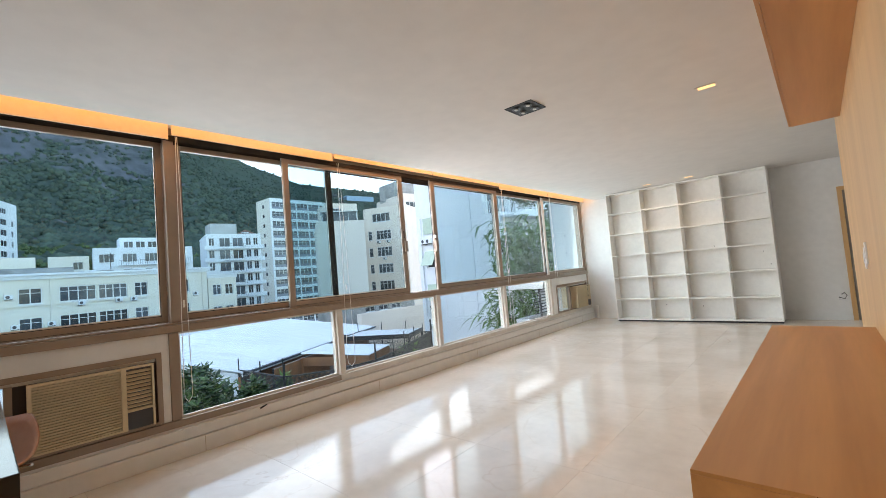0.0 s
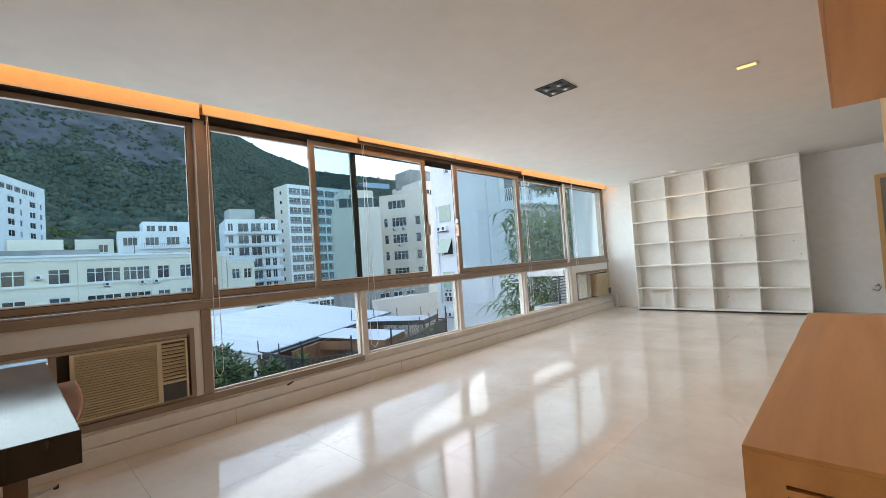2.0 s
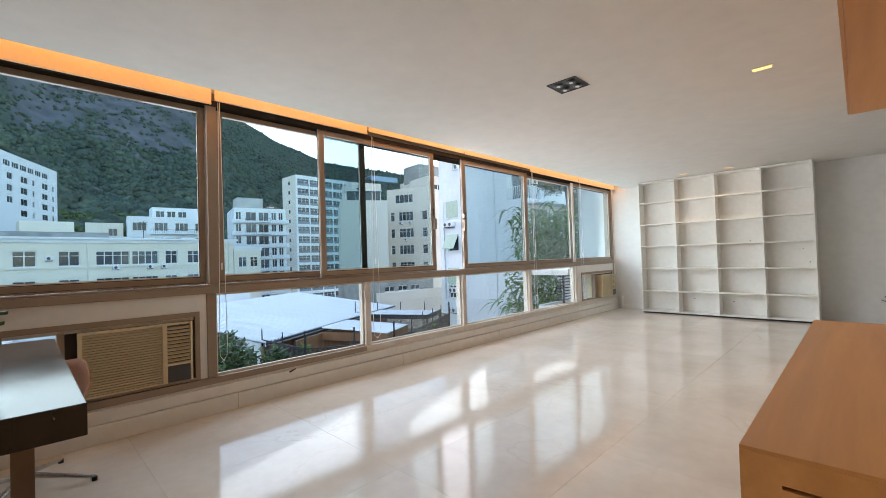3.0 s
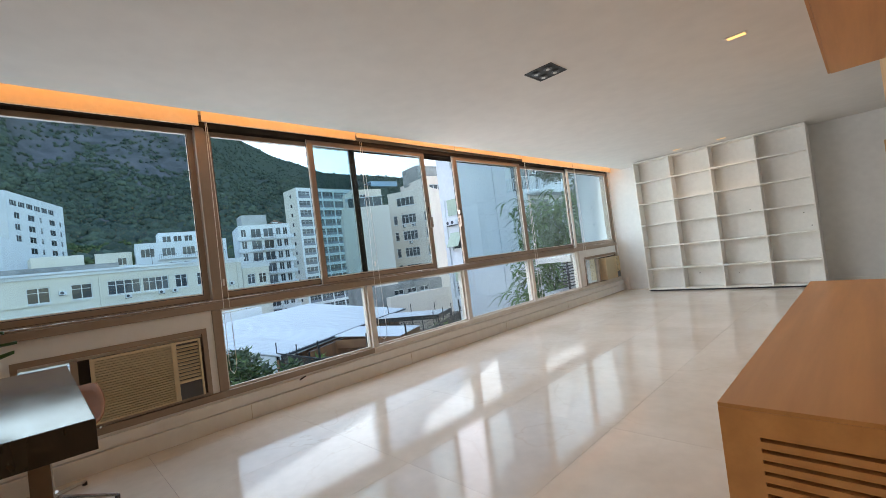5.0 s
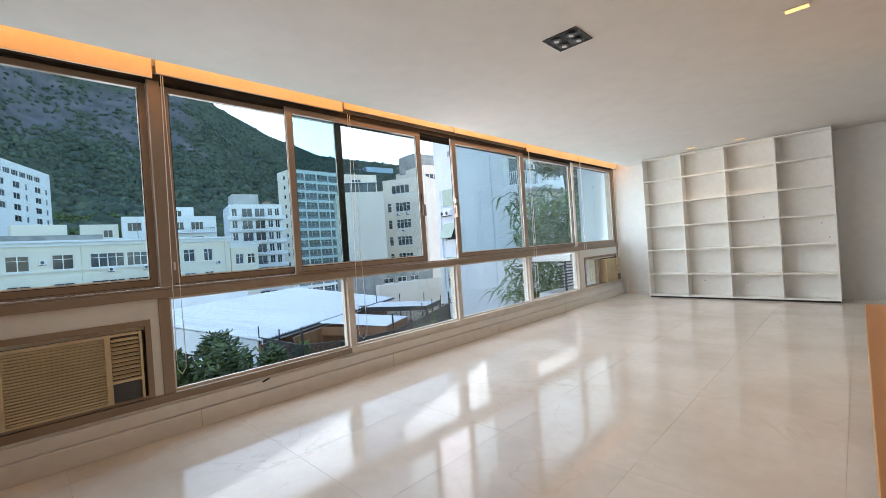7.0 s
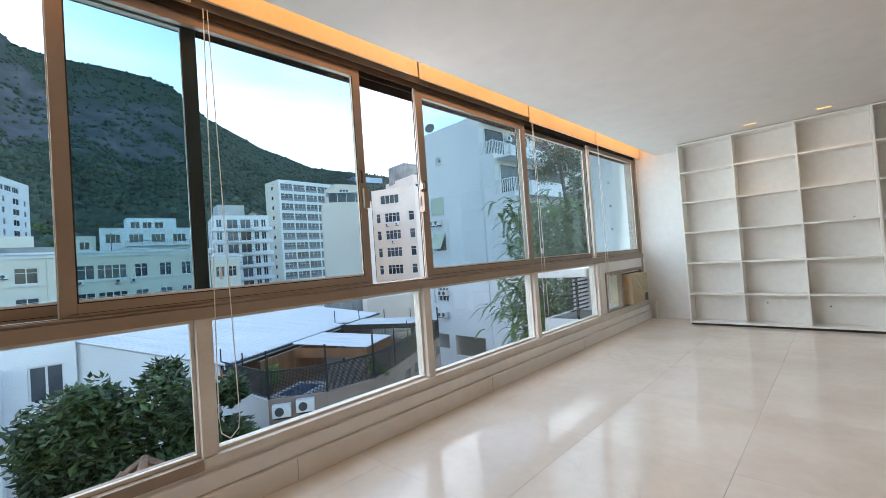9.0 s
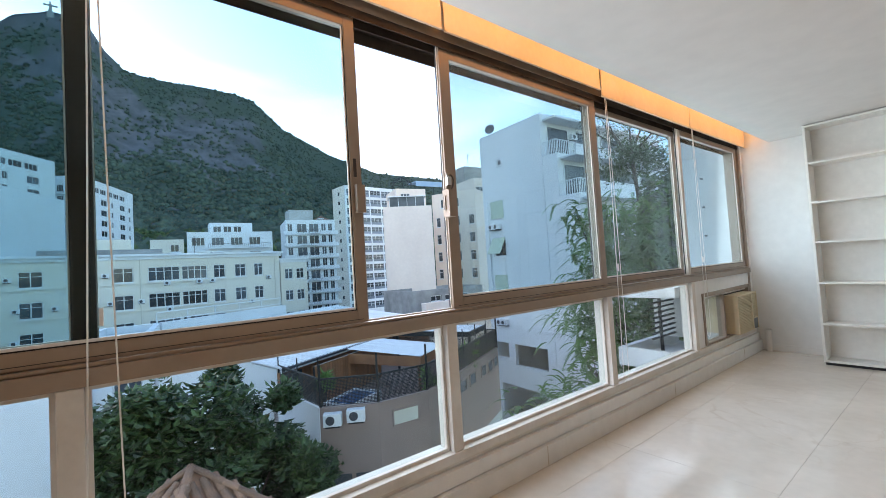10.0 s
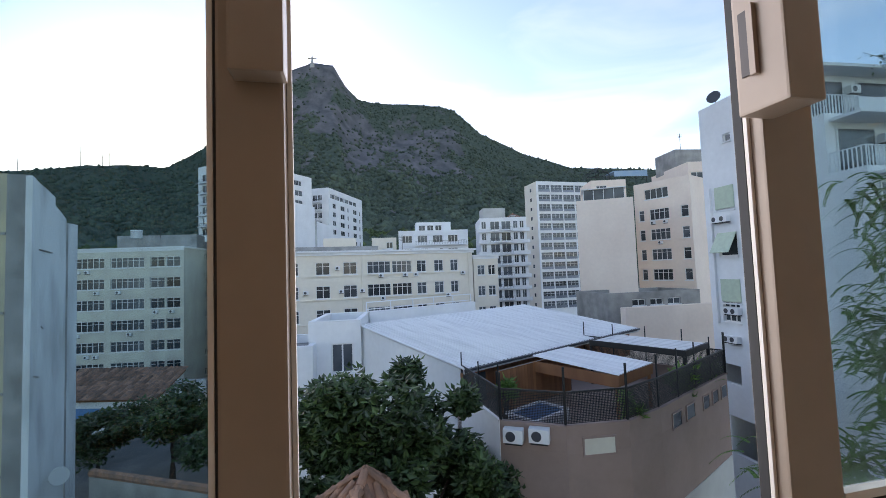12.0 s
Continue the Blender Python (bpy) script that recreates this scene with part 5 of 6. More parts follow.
for (a, z1_), (b, z0_) in zip(steps, steps[1:]):
    part("wall", blocks((width + 0.003 + a, width + b, 0.05, 0.3, 0.0 if b < 1.3 else 0.0, z0_)), M_WHITE, fl)
    part("terrace_slab", blocks((width + 0.003 + a, width + b, 0.301, 15.5, z0_ - 0.25, z0_)), M_WHITE, fl)
    part("storey_wall", blocks((width + b - 0.25, width + b, 0.301, 15.5, 0.0, z0_ - 0.251)), M_WHITE, fl)
    part("parapet", blocks((width + b - 0.14, width + b, 2.2, 15.5, z0_ + 0.001, z0_ + 0.9)), M_WHITE, fl)
    n_ = 8
    rl = part("railing", blocks((width + a + 0.05, width + b, 0.1, 0.14, z0_ + 0.93, z0_ + 0.98), *[(width + a + 0.05 + (b - a - 0.09) * i / n_, width + a + 0.09 + (b - a - 0.09) * i / n_, 0.1, 0.14, z0_ + 0.001, z0_ + 0.929) for i in range(n_ + 1)]), M_WHITE, fl)
    part("side_rail", blocks((width + b - 0.08, width + b - 0.04, 0.141, 2.19, z0_ + 0.93, z0_ + 0.98), *[(width + b - 0.08, width + b - 0.04, 0.3 + 0.19 * i, 0.34 + 0.19 * i, z0_ + 0.001, z0_ + 0.929) for i in range(10)]), M_WHITE, rl)
    part("canopy", blocks((width + 0.003 + a, width + b - 0.2, 0.3, 12, z0_ + 2.55, z0_ + 2.7)), M_WHITE, fl)
    for q in range(4):
        dr = part("glazed_door", blocks((width + a + 0.004, width + a + 0.05, 0.7 + 3.2 * q, 2.9 + 3.2 * q, z0_ + 0.05, z0_ + 2.2)), M_WINGLASS, fl)
        part("door_frame", blocks((width + a + 0.004, width + a + 0.07, 0.62 + 3.2 * q, 0.699 + 3.2 * q, z0_ + 0.05, z0_ + 2.28), (width + a + 0.004, width + a + 0.07, 2.901 + 3.2 * q, 2.98 + 3.2 * q, z0_ + 0.05, z0_ + 2.28), (width + a + 0.004, width + a + 0.07, 0.7 + 3.2 * q, 2.9 + 3.2 * q, z0_ + 2.201, z0_ + 2.28)), M_WINFRAME, dr)
    part("planter", blocks((width + b - 0.55, width + b - 0.16, 2.4, 6.0, z0_ + 0.001, z0_ + 0.5)), M_CONCRETE, fl)
for z in (8.5, 5.5, 2.5):
    copy_thing(AC_BOX, m_ @ pose(width + 0.07 + (0 if z > 8 else 1.25 if z > 5 else 2.85), 3.0, z - GZ + 1.5, 0, 0, 90))
dish = thing("satellite_dish", "small dark satellite dish on a roof edge", "satellite dish", pose(-25.6, 27.8, top))
part("bowl", tube([(0, 0, 0.45), (0.05, -0.1, 0.47), (0.14, -0.28, 0.52)], 0.05, 12, taper=0.42), M_ACDARK, dish)
part("stand", tube([(0, 0, 0), (0, 0, 0.45)], 0.03, 6), M_BLACK, dish)

# white fin wall at the end of the window band and the concrete box outside the last bay
nb = thing("facade_fin", "white concrete fin wall beside the windows", "wall")
part("fin", blocks((-4.35, -3.721, 9.80, 10.05, GZ, 9.0)), M_OLDWHITE, nb)
for z in (2.3, 1.9, 1.5):
    part("bolt", tube([(-4.0, 9.80, z), (-4.0, 9.77, z)], 0.015, 6), M_BLACK, nb)
box_ = thing("outside_unit_box", "white concrete box with a dark slatted grille outside", "concrete box")
part("top_slab", blocks((-4.55, -3.73, 8.05, 9.795, 0.80, 0.92), bevel=0.01), M_OLDWHITE, box_)
part("end_wall", blocks((-4.55, -3.73, 9.25, 9.795, 0.16, 0.799)), M_OLDWHITE, box_)
part("trough", join(blocks((-4.55, -4.48, 8.25, 9.795, -0.06, 0.158)), blocks((-4.479, -3.73, 8.25, 8.32, -0.06, 0.158)), blocks((-4.479, -3.73, 8.321, 9.795, -0.06, 0.0))), M_WHITE, box_)
for i in range(9):
    part("grille_bar", blocks((-4.30, -4.27, 8.62, 9.249, 0.21 + 0.064 * i, 0.228 + 0.064 * i)), M_BLACK, box_)
part("grille_post", blocks((-4.33, -4.301, 8.9, 8.94, 0.0005, 0.799)), M_BLACK, box_)

# left: tall stained party wall with set-back top, beige front
lw = thing("party_wall_building", "tall stained party wall building with a beige front", "building")
part("front_wall", blocks((-28.2, -27.9, -24, -12.3, GZ, 7.1)), M_OCHRE, lw, "yellowed beige rendered front")
part("corner_pier", blocks((-28.3, -27.84, -12.299, -11.501, GZ, 7.05)), M_CONCRETE, lw, "grey concrete corner pier")
outline = [(-27.82, GZ), (-27.82, 7.0), (-28.3, 6.72), (-28.75, 6.55), (-29.3, 6.28), (-29.48, 6.2), (-29.5, 5.75), (-29.9, 5.5), (-30.4, 5.12), (-30.42, GZ)]
pw = bmesh.new()
rings = [[pw.verts.new((x, y, z)) for x, z in outline] for y in (-11.5, -11.2)]
pw.faces.new(rings[0])
pw.faces.new(list(reversed(rings[1])))
for k in range(len(outline)):
    q = (k + 1) % len(outline)
    pw.faces.new((rings[0][k], rings[1][k], rings[1][q], rings[0][q]))
bmesh.ops.recalc_face_normals(pw, faces=pw.faces)
part("side_wall", pw, M_OLDWHITE, lw, "stained white party wall with a ragged sloping top")
part("rear_wall", blocks((-31.6, -30.421, -11.62, -11.32, GZ, 4.95)), M_OLDWHITE, lw)
part("roof", blocks((-31.6, -28.301, -24, -11.63, 4.3, 4.6)), M_CONCRETE, lw)
part("pipe", tube([(-30.46, -11.22, GZ), (-30.46, -11.22, 4.9)], 0.07, 8), M_CONCRETE, lw)
for z in (4.1, 0.2, -3.7, -7.6):
    part("ledge", blocks((-27.899, -27.78, -24, -12.3, z - 0.07, z + 0.05)), M_CONCRETE, lw)
for u, z, ln in ((-28.3, 3.3, 0.9), (-28.05, -3.0, 0.3), (-28.5, -0.6, 0.12)):
    part("cable_bracket", tube([(u, -11.17, z), (u - ln, -11.15, z - 0.12)], 0.035, 6), M_CONCRETE, lw)
dsh = thing("satellite_dish", "grey satellite dish on the party wall", "satellite dish", pose(-29.2, -11.1, -8.6))
part("bowl", tube([(0, 0.25, 0.2), (0.06, 0.33, 0.22), (0.18, 0.5, 0.3)], 0.05, 14, taper=0.45), M_GREYR, dsh)
part("arm", tube([(0, -0.1, 0), (0, 0.25, 0.2)], 0.03, 6), M_BLACK, dsh)

# house with a red roof and blue shutters
building("low white house with blue shutters", (-55.5, -27.5), (-52.0, -15.4), GZ, -12.6 + 2.2, 8, M_WHITE, [(1.2, 1.2, 1.8, 1.4, 2, 1), (7.6, 1.2, 1.8, 1.4, 2, 1)], category="house", name="house")


def tile_roof(name, label, m, w, d, rise, cols, rows_):
    """A gabled slope of half-round clay tiles, one mesh of courses."""
    t = thing(name, label, "roof", m)
    bm = bmesh.new()
    n = cols * 4
    for r in range(rows_):
        z0_, z1_ = rise * r / rows_, rise * (r + 1) / rows_ + 0.03
        y0_, y1_ = d * r / rows_, d * (r + 1) / rows_ + 0.04
        prev = None
        for i in range(n + 1):
            x = w * i / n
            zz = 0.09 * abs(math.sin(math.pi * i / 4))
            cur = (bm.verts.new((x, y0_, z0_ + zz + 0.04)), bm.verts.new((x, y1_, z1_ + zz)))
            if prev:
                bm.faces.new((prev[0], cur[0], cur[1], prev[1]))
            prev = cur
            if i % 4 == 0:
                prev = (bm.verts.new((x, y0_, z0_ + zz + 0.04)), bm.verts.new((x, y1_, z1_ + zz)))
    part("tiles", bm, M_TERRACOTTA, t)
    part("deck", blocks((0, w, 0.0, d, -0.12, -0.02)), M_CEDAR, t, m=Matrix.Shear("XY", 4, (0, 0)) @ Matrix.Rotation(math.atan2(rise, d), 4, "X"))
    return t


tile_roof("tile_roof", "red clay tile roof of the low house", pose(-55.0, -27.8, -10.4, 0, 0, 74), 13.0, 5.0, 2.2, 22, 7)
blu = thing("shutter_panel", "blue wall panel between the house windows", "wall panel", placed((-55.5, -27.5), (-52.0, -15.4), GZ)[0])
part("board", blocks((3.1, 7.5, -0.06, -0.004, 1.1, 2.7)), M_BLUE, blu)

# ---- white-roofed neighbour with its roof terrace ----
U = Vector((-0.458, 0.889, 0)).normalized()
nbm = Matrix.Translation((-20.06, 8.54, 0)) @ Matrix.Rotation(math.atan2(U.y, U.x), 4, "Z")
nbr = thing("terrace_house", "neighbouring building with a white metal roof and terrace", "building", nbm)
EAVE, RIDGE_Z, L, Dp, DECK, CAP = -2.5, -1.41, 14.6, 8.6, -4.25, -3.4
roof = bmesh.new()
ncor = 60
for i in range(ncor):
    a, b = L * i / ncor, L * (i + 1) / ncor
    zs = [(a, 0), (a + 0.03, 0.06), (a + 0.09, 0.06), (a + 0.12, 0), (b, 0)]
    for (u0, z0_), (u1, z1_) in zip(zs, zs[1:]):
        roof.faces.new([roof.verts.new(v) for v in ((u0, -0.35, EAVE - 0.04 + z0_), (u1, -0.35, EAVE - 0.04 + z1_), (u1, Dp, RIDGE_Z + z1_), (u0, Dp, RIDGE_Z + z0_))])
part("metal_roof", roof, M_ROOFMETAL, nbr)
part("rib_closures", blocks(*[(L * i / ncor + 0.035, L * i / ncor + 0.085, -0.372, -0.352, EAVE - 0.035, EAVE + 0.012) for i in range(ncor)]), M_ACDARK, nbr, "dark ends of the roof ribs")
part("eave_trim", blocks((-0.1, L, -0.36, -0.30, EAVE - 0.22, EAVE - 0.06)), M_WHITE, nbr)
part("eave_gutter", blocks((-0.1, L, -0.46, -0.361, EAVE - 0.12, EAVE - 0.02)), M_ACDARK, nbr)
part("gable_wall", blocks((0.0, 0.25, 0.0, Dp, GZ, EAVE - 0.12)), M_WHITE, nbr)
gv = bmesh.new()
vs = [gv.verts.new(v) for v in ((0, 0, EAVE - 0.119), (0, Dp, EAVE - 0.119), (0, Dp, RIDGE_Z - 0.08), (0, 0, EAVE - 0.08), (0.25, 0, EAVE - 0.119), (0.25, Dp, EAVE - 0.119), (0.25, Dp, RIDGE_Z - 0.08), (0.25, 0, EAVE - 0.08))]
for f in ((0, 3, 2, 1), (4, 5, 6, 7), (0, 1, 5, 4), (1, 2, 6, 5), (2, 3, 7, 6), (3, 0, 4, 7)):
    gv.faces.new([vs[i] for i in f])
part("gable_top", gv, M_WHITE, nbr)
part("verge_trim", tube([(-0.05, -0.4, EAVE - 0.02), (-0.05, Dp, RIDGE_Z + 0.02)], 0.06, 6), M_WHITE, nbr)
part("rear_wall", blocks((0.26, L, Dp - 0.25, Dp, GZ, RIDGE_Z - 0.15)), M_WHITE, nbr)
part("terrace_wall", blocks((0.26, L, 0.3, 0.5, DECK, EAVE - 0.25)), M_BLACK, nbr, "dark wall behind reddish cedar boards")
cedar_board = mesh_of("board", blocks((0, 0.385, 0.0, 0.018, DECK, EAVE - 0.25)), M_CEDAR)
for u in range(36):
    part("board", cedar_board, None, nbr, m=pose(0.27 + 0.4 * u, 0.28, 0))
part("corner_post", blocks((0.0, 0.5, -0.3, -0.001, DECK, EAVE - 0.24)), M_CEDAR, nbr)
part("glazed_door", blocks((0.7, 1.7, 0.26, 0.279, DECK + 0.05, EAVE - 0.5)), M_WINGLASS, nbr)
part("glazed_door", blocks((5.6, 7.2, 0.26, 0.279, DECK + 0.05, EAVE - 0.5)), M_WINGLASS, nbr)
part("curtain", blocks((0.8, 1.1, 0.24, 0.258, DECK + 0.1, EAVE - 0.55)), M_WHITE, nbr)
# lower storeys with a chamfered corner
foot = [(0.0, 0.0), (-1.47, -3.5), (-0.43, -5.28), (1.32, -6.38), (3.14, -6.54), (9.6, -6.54), (9.6, 0.28), (0.0, 0.28)]
bm = bmesh.new()
lo, hi = [bm.verts.new((x, y, GZ)) for x, y in foot], [bm.verts.new((x, y, DECK)) for x, y in foot]
for i in range(len(foot)):
    k = (i + 1) % len(foot)
    bm.faces.new((lo[i], lo[k], hi[k], hi[i]))
bm.faces.new(hi)
bmesh.ops.recalc_face_normals(bm, faces=bm.faces)
part("lower_body", bm, M_BROWN, nbr, "brown tile-clad lower storeys with a chamfered corner")
for q, ((ax, ay), (cx, cy)) in enumerate(zip(foot[:6], foot[1:7])):
    d_ = Vector((cx - ax, cy - ay, 0))
    mm = pose(ax, ay, 0, 0, 0, math.degrees(math.atan2(d_.y, d_.x)))
    ln = d_.length
    part("parapet", blocks((0.0, ln, 0.002, 0.14, DECK + 0.001, CAP - 0.07), (-0.03, ln + 0.03, -0.03, 0.17, CAP - 0.069, CAP)), M_WHITE if q == 0 else M_BROWN, nbr, m=mm)
    if q == 0:
        part("side_wall", blocks((0.0, ln, -0.02, 0.0, GZ, CAP - 0.071)), M_WHITE, nbr, m=mm)
    n_ = max(1, round(ln / 1.7))
    rl = part("terrace_railing", blocks((0, ln, 0.04, 0.08, CAP + 0.95, CAP + 1.0), *[(ln * i / n_ - 0.02, ln * i / n_ + 0.02, 0.04, 0.08, CAP + 0.001, CAP + (1.75 if q else 1.5)) for i in range(n_ + 1)]), M_BLACK, nbr, "black terrace railing with tall posts", m=mm)
    part("mesh_screen", blocks(*[(0, ln, 0.055, 0.065, CAP + 0.02 + 0.05 * i, CAP + 0.036 + 0.05 * i) for i in range(19)], *[(0.05 * i, 0.05 * i + 0.016, 0.055, 0.065, CAP + 0.02, CAP + 0.95) for i in range(int(ln / 0.05))]), M_BLACK, rl)
for q, u, w in ((2, 0.5, 1.1), (4, 0.8, 0.8), (4, 2.0, 0.8), (4, 3.6, 0.7), (4, 4.6, 0.7), (4, 5.6, 0.7)):
    (ax, ay), (cx, cy) = foot[q], foot[q + 1]
    mm = pose(ax, ay, 0, 0, 0, math.degrees(math.atan2(cy - ay, cx - ax)))
    zb, zt = DECK - 0.12, DECK + 0.46
    w_ = part("window", blocks((u, u + w, -0.04, -0.001, zb, zb + 0.05), (u, u + w, -0.04, -0.001, zt - 0.05, zt), (u, u + 0.05, -0.04, -0.001, zb + 0.05, zt - 0.05), (u + w - 0.05, u + w, -0.04, -0.001, zb + 0.05, zt - 0.05)), M_BROWN, nbr, m=mm)
    part("pane", blocks((u + 0.05, u + w - 0.05, -0.02, -0.002, zb + 0.05, zt - 0.05)), M_BEIGE if q == 2 else M_WINGLASS, w_)
for q, u, w in ((1, 0.1, 0.9), (1, 1.15, 0.8), (2, 0.9, 0.6)):
    (ax, ay), (cx, cy) = foot[q], foot[q + 1]
    part("garage_opening", blocks((u, u + w, -0.02, -0.002, DECK - 5.0, DECK - 1.5)), M_ACDARK, nbr, m=pose(ax, ay, 0, 0, 0, math.degrees(math.atan2(cy - ay, cx - ax))))
part("rendered_base", blocks((3.2, 9.6, -6.56, -6.542, GZ, DECK - 2.6)), M_GREYR, nbr)
# pergolas and the pool
perg = thing("pergola", "terrace pergola with a corrugated white metal roof", "pergola", nbm)
bm = bmesh.new()
for i in range(14):
    a = 2.85 + 2.66 * i / 14
    pr = [(a, 0), (a + 0.06, 0.05), (a + 0.13, 0.05), (a + 0.19, 0)]
    for (u0, z0_), (u1, z1_) in zip(pr, pr[1:]):
        bm.faces.new([bm.verts.new(v) for v in ((u0, -5.3, -2.5 + z0_), (u1, -5.3, -2.5 + z1_), (u1, -1.45, -2.3 + z1_), (u0, -1.45, -2.3 + z0_))])
part("corrugated_roof", bm, M_ROOFMETAL, perg)
part("fascia", blocks((2.86, 2.92, -5.28, -1.45, -2.95, -2.52), (2.92, 5.5, -5.28, -5.22, -2.9, -2.52)), M_CEDAR, perg)
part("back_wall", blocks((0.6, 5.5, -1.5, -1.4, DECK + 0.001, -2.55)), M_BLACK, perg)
slat_board = mesh_of("board", blocks((0, 0.17, 0.0, 0.02, DECK + 0.001, -2.55)), M_CEDAR)
for u in range(27):
    part("board", slat_board, None, perg, m=pose(0.6 + 0.18 * u, -1.521, 0))
part("slat_roof", blocks(*[(7.1 + 0.36 * i, 7.36 + 0.36 * i, -5.85, -1.7, -2.22, -2.18) for i in range(7)]), M_ROOFMETAL, perg)
part("beam", blocks((7.0, 9.6, -5.95, -5.851, -2.4, -2.15), (7.0, 9.6, -1.699, -1.6, -2.4, -2.15), (7.0, 7.09, -5.85, -1.7, -2.4, -2.15)), M_BLACK, perg)
for x, y in ((2.88, -5.2), (5.38, -5.2), (7.0, -5.95), (9.5, -5.95), (7.0, -1.7)):
    part("post", blocks((x, x + 0.1, y, y + 0.1, DECK + 0.001, -2.41 if x > 6 else -2.96)), M_BLACK if x > 6 else M_CEDAR, perg)
pool = thing("plunge_pool", "small dark blue plunge pool with a white slatted surround", "pool", nbm)
part("rim", blocks((0.1, 2.1, -3.7, -3.6, DECK + 0.36, DECK + 0.45), (0.1, 2.1, -2.4, -2.3, DECK + 0.36, DECK + 0.45), (0.1, 0.2, -3.6, -2.4, DECK + 0.36, DECK + 0.45), (2.0, 2.1, -3.6, -2.4, DECK + 0.36, DECK + 0.45)), M_WHITE, pool)
part("slats", blocks(*[(0.1 + 0.14 * i, 0.15 + 0.14 * i, -3.69, -3.64, DECK + 0.001, DECK + 0.359) for i in range(15)], *[(0.1, 0.15, -3.6 + 0.14 * i, -3.55 + 0.14 * i, DECK + 0.001, DECK + 0.359) for i in range(9)]), M_WHITE, pool)
part("water", blocks((0.2, 2.0, -3.6, -2.4, DECK + 0.001, DECK + 0.38)), M_POOL, pool)
wall_ac((-16.27, 8.84), (-15.17, 10.58), 0.15, -3.98)
wall_ac((-16.27, 8.84), (-15.17, 10.58), 0.95, -3.9)
# white annex at its flank
p0, p1 = (-27.4, 1.9), (-27.0, 4.7)
building("white annex with a sash window and air conditioners", p0, p1, GZ, -1.05, 5, M_WHITE, [(1.2, -3.9 - GZ, 1.2, 1.6, 2, 1), (1.2, -7.4 - GZ, 1.2, 1.6, 2, 1)])
wall_ac(p0, p1, 1.2, -4.9)
wall_ac(p0, p1, 2.0, -4.8)
building("lower white blank annex wall", (-26.6, -0.6), (-26.3, 2.2), GZ, -2.2, 5, M_WHITE)
for (a, b) in (((-31.5, 5.2), (-35.5, 13.5)),):
    m_, width = placed(a, b, -1.3)
    rr = thing("roof_rail", "white rooftop rail behind the metal roof", "railing", m_)
    part("rail", blocks((0, width, 0, 0.06, 0.85, 0.92), (0, width, 0, 0.05, 0.4, 0.45)), M_WHITE, rr)
    for i in range(6):
        part("post", blocks((width * i / 5 - 0.03, width * i / 5 + 0.03, 0, 0.05, -0.2, 0.85)), M_WHITE, rr)
    part("upstand", blocks((0, width, -0.5, -0.1, -0.6, 0.3)), M_WHITE, rr)


# ---- trees ----
def tree(name, label, base, height, crown_c, crown_r, leaves, leaf, mat, seed, lobes=14, droop=0.0, aspect=0.5, branches=9, spread=(0.24, 0.42)):
    rg = random.Random(seed)
    t = thing(name, label, "tree", pose(*base))
    cc = Vector(crown_c) - Vector(base)
    trunk = [tube([(0, 0, 0), (0.1, 0.05, height * 0.3), (cc.x * 0.6, cc.y * 0.6, height * 0.62), (cc.x, cc.y, cc.z)], 0.26, 8, taper=0.09)]
    centres = []
    for i in range(lobes):
        a, e, q = rg.uniform(0, 6.283), rg.uniform(-0.75, 1.0), rg.uniform(0.35, 0.85)
        d = Vector((math.cos(a) * math.cos(e), math.sin(a) * math.cos(e), math.sin(e)))
        centres.append((cc + Vector((d.x * crown_r[0], d.y * crown_r[1], d.z * crown_r[2])) * q, rg.uniform(*spread)))
    for c, _ in centres[:branches]:
        mid = cc * 0.75 + (c - cc) * 0.35
        trunk.append(tube([cc * 0.6, mid, c], 0.09, 6, taper=0.02))
    part("trunk", join(*trunk), M_BARK, t)
    verts, faces = [], []
    for i in range(leaves):
        c, k = centres[rg.randrange(lobes)]
        while True:
            o = Vector((rg.uniform(-1, 1), rg.uniform(-1, 1), rg.uniform(-1, 1)))
            if 0.25 < o.length < 1:
                break
        o = o * (0.7 + 0.3 * rg.random())
        p = c + Vector((o.x * crown_r[0], o.y * crown_r[1], o.z * crown_r[2])) * k
        s = leaf * rg.uniform(0.6, 1.3)
        d = Vector((rg.gauss(0, 1), rg.gauss(0, 1), rg.gauss(-droop, 0.5))).normalized()
        e = d.cross(Vector((rg.gauss(0, 0.4), rg.gauss(0, 0.4), 1))).normalized() * s * aspect
        up = d.cross(e).normalized() * s * 0.15
        n0 = len(verts)
        verts += [p, p + d * s * 0.5 + e * 0.5 + up, p + d * s, p + d * s * 0.5 - e * 0.5 + up]
        faces.append((n0, n0 + 1, n0 + 2, n0 + 3))
    me = bpy.data.meshes.new("crown")
    me.from_pydata([tuple(v) for v in verts], [], faces)
    me.materials.append(mat)
    part("crown", me, None, t)
    return t


tree("broadleaf_tree", "dense dark green broadleaf tree below the windows", (-15.9, 5.8, GZ), 10.5, (-16.0, 5.2, -4.5), (3.4, 4.1, 3.9), 34000, 0.29, M_FOLIAGE_DARK, 3, lobes=50, spread=(0.14, 0.26))


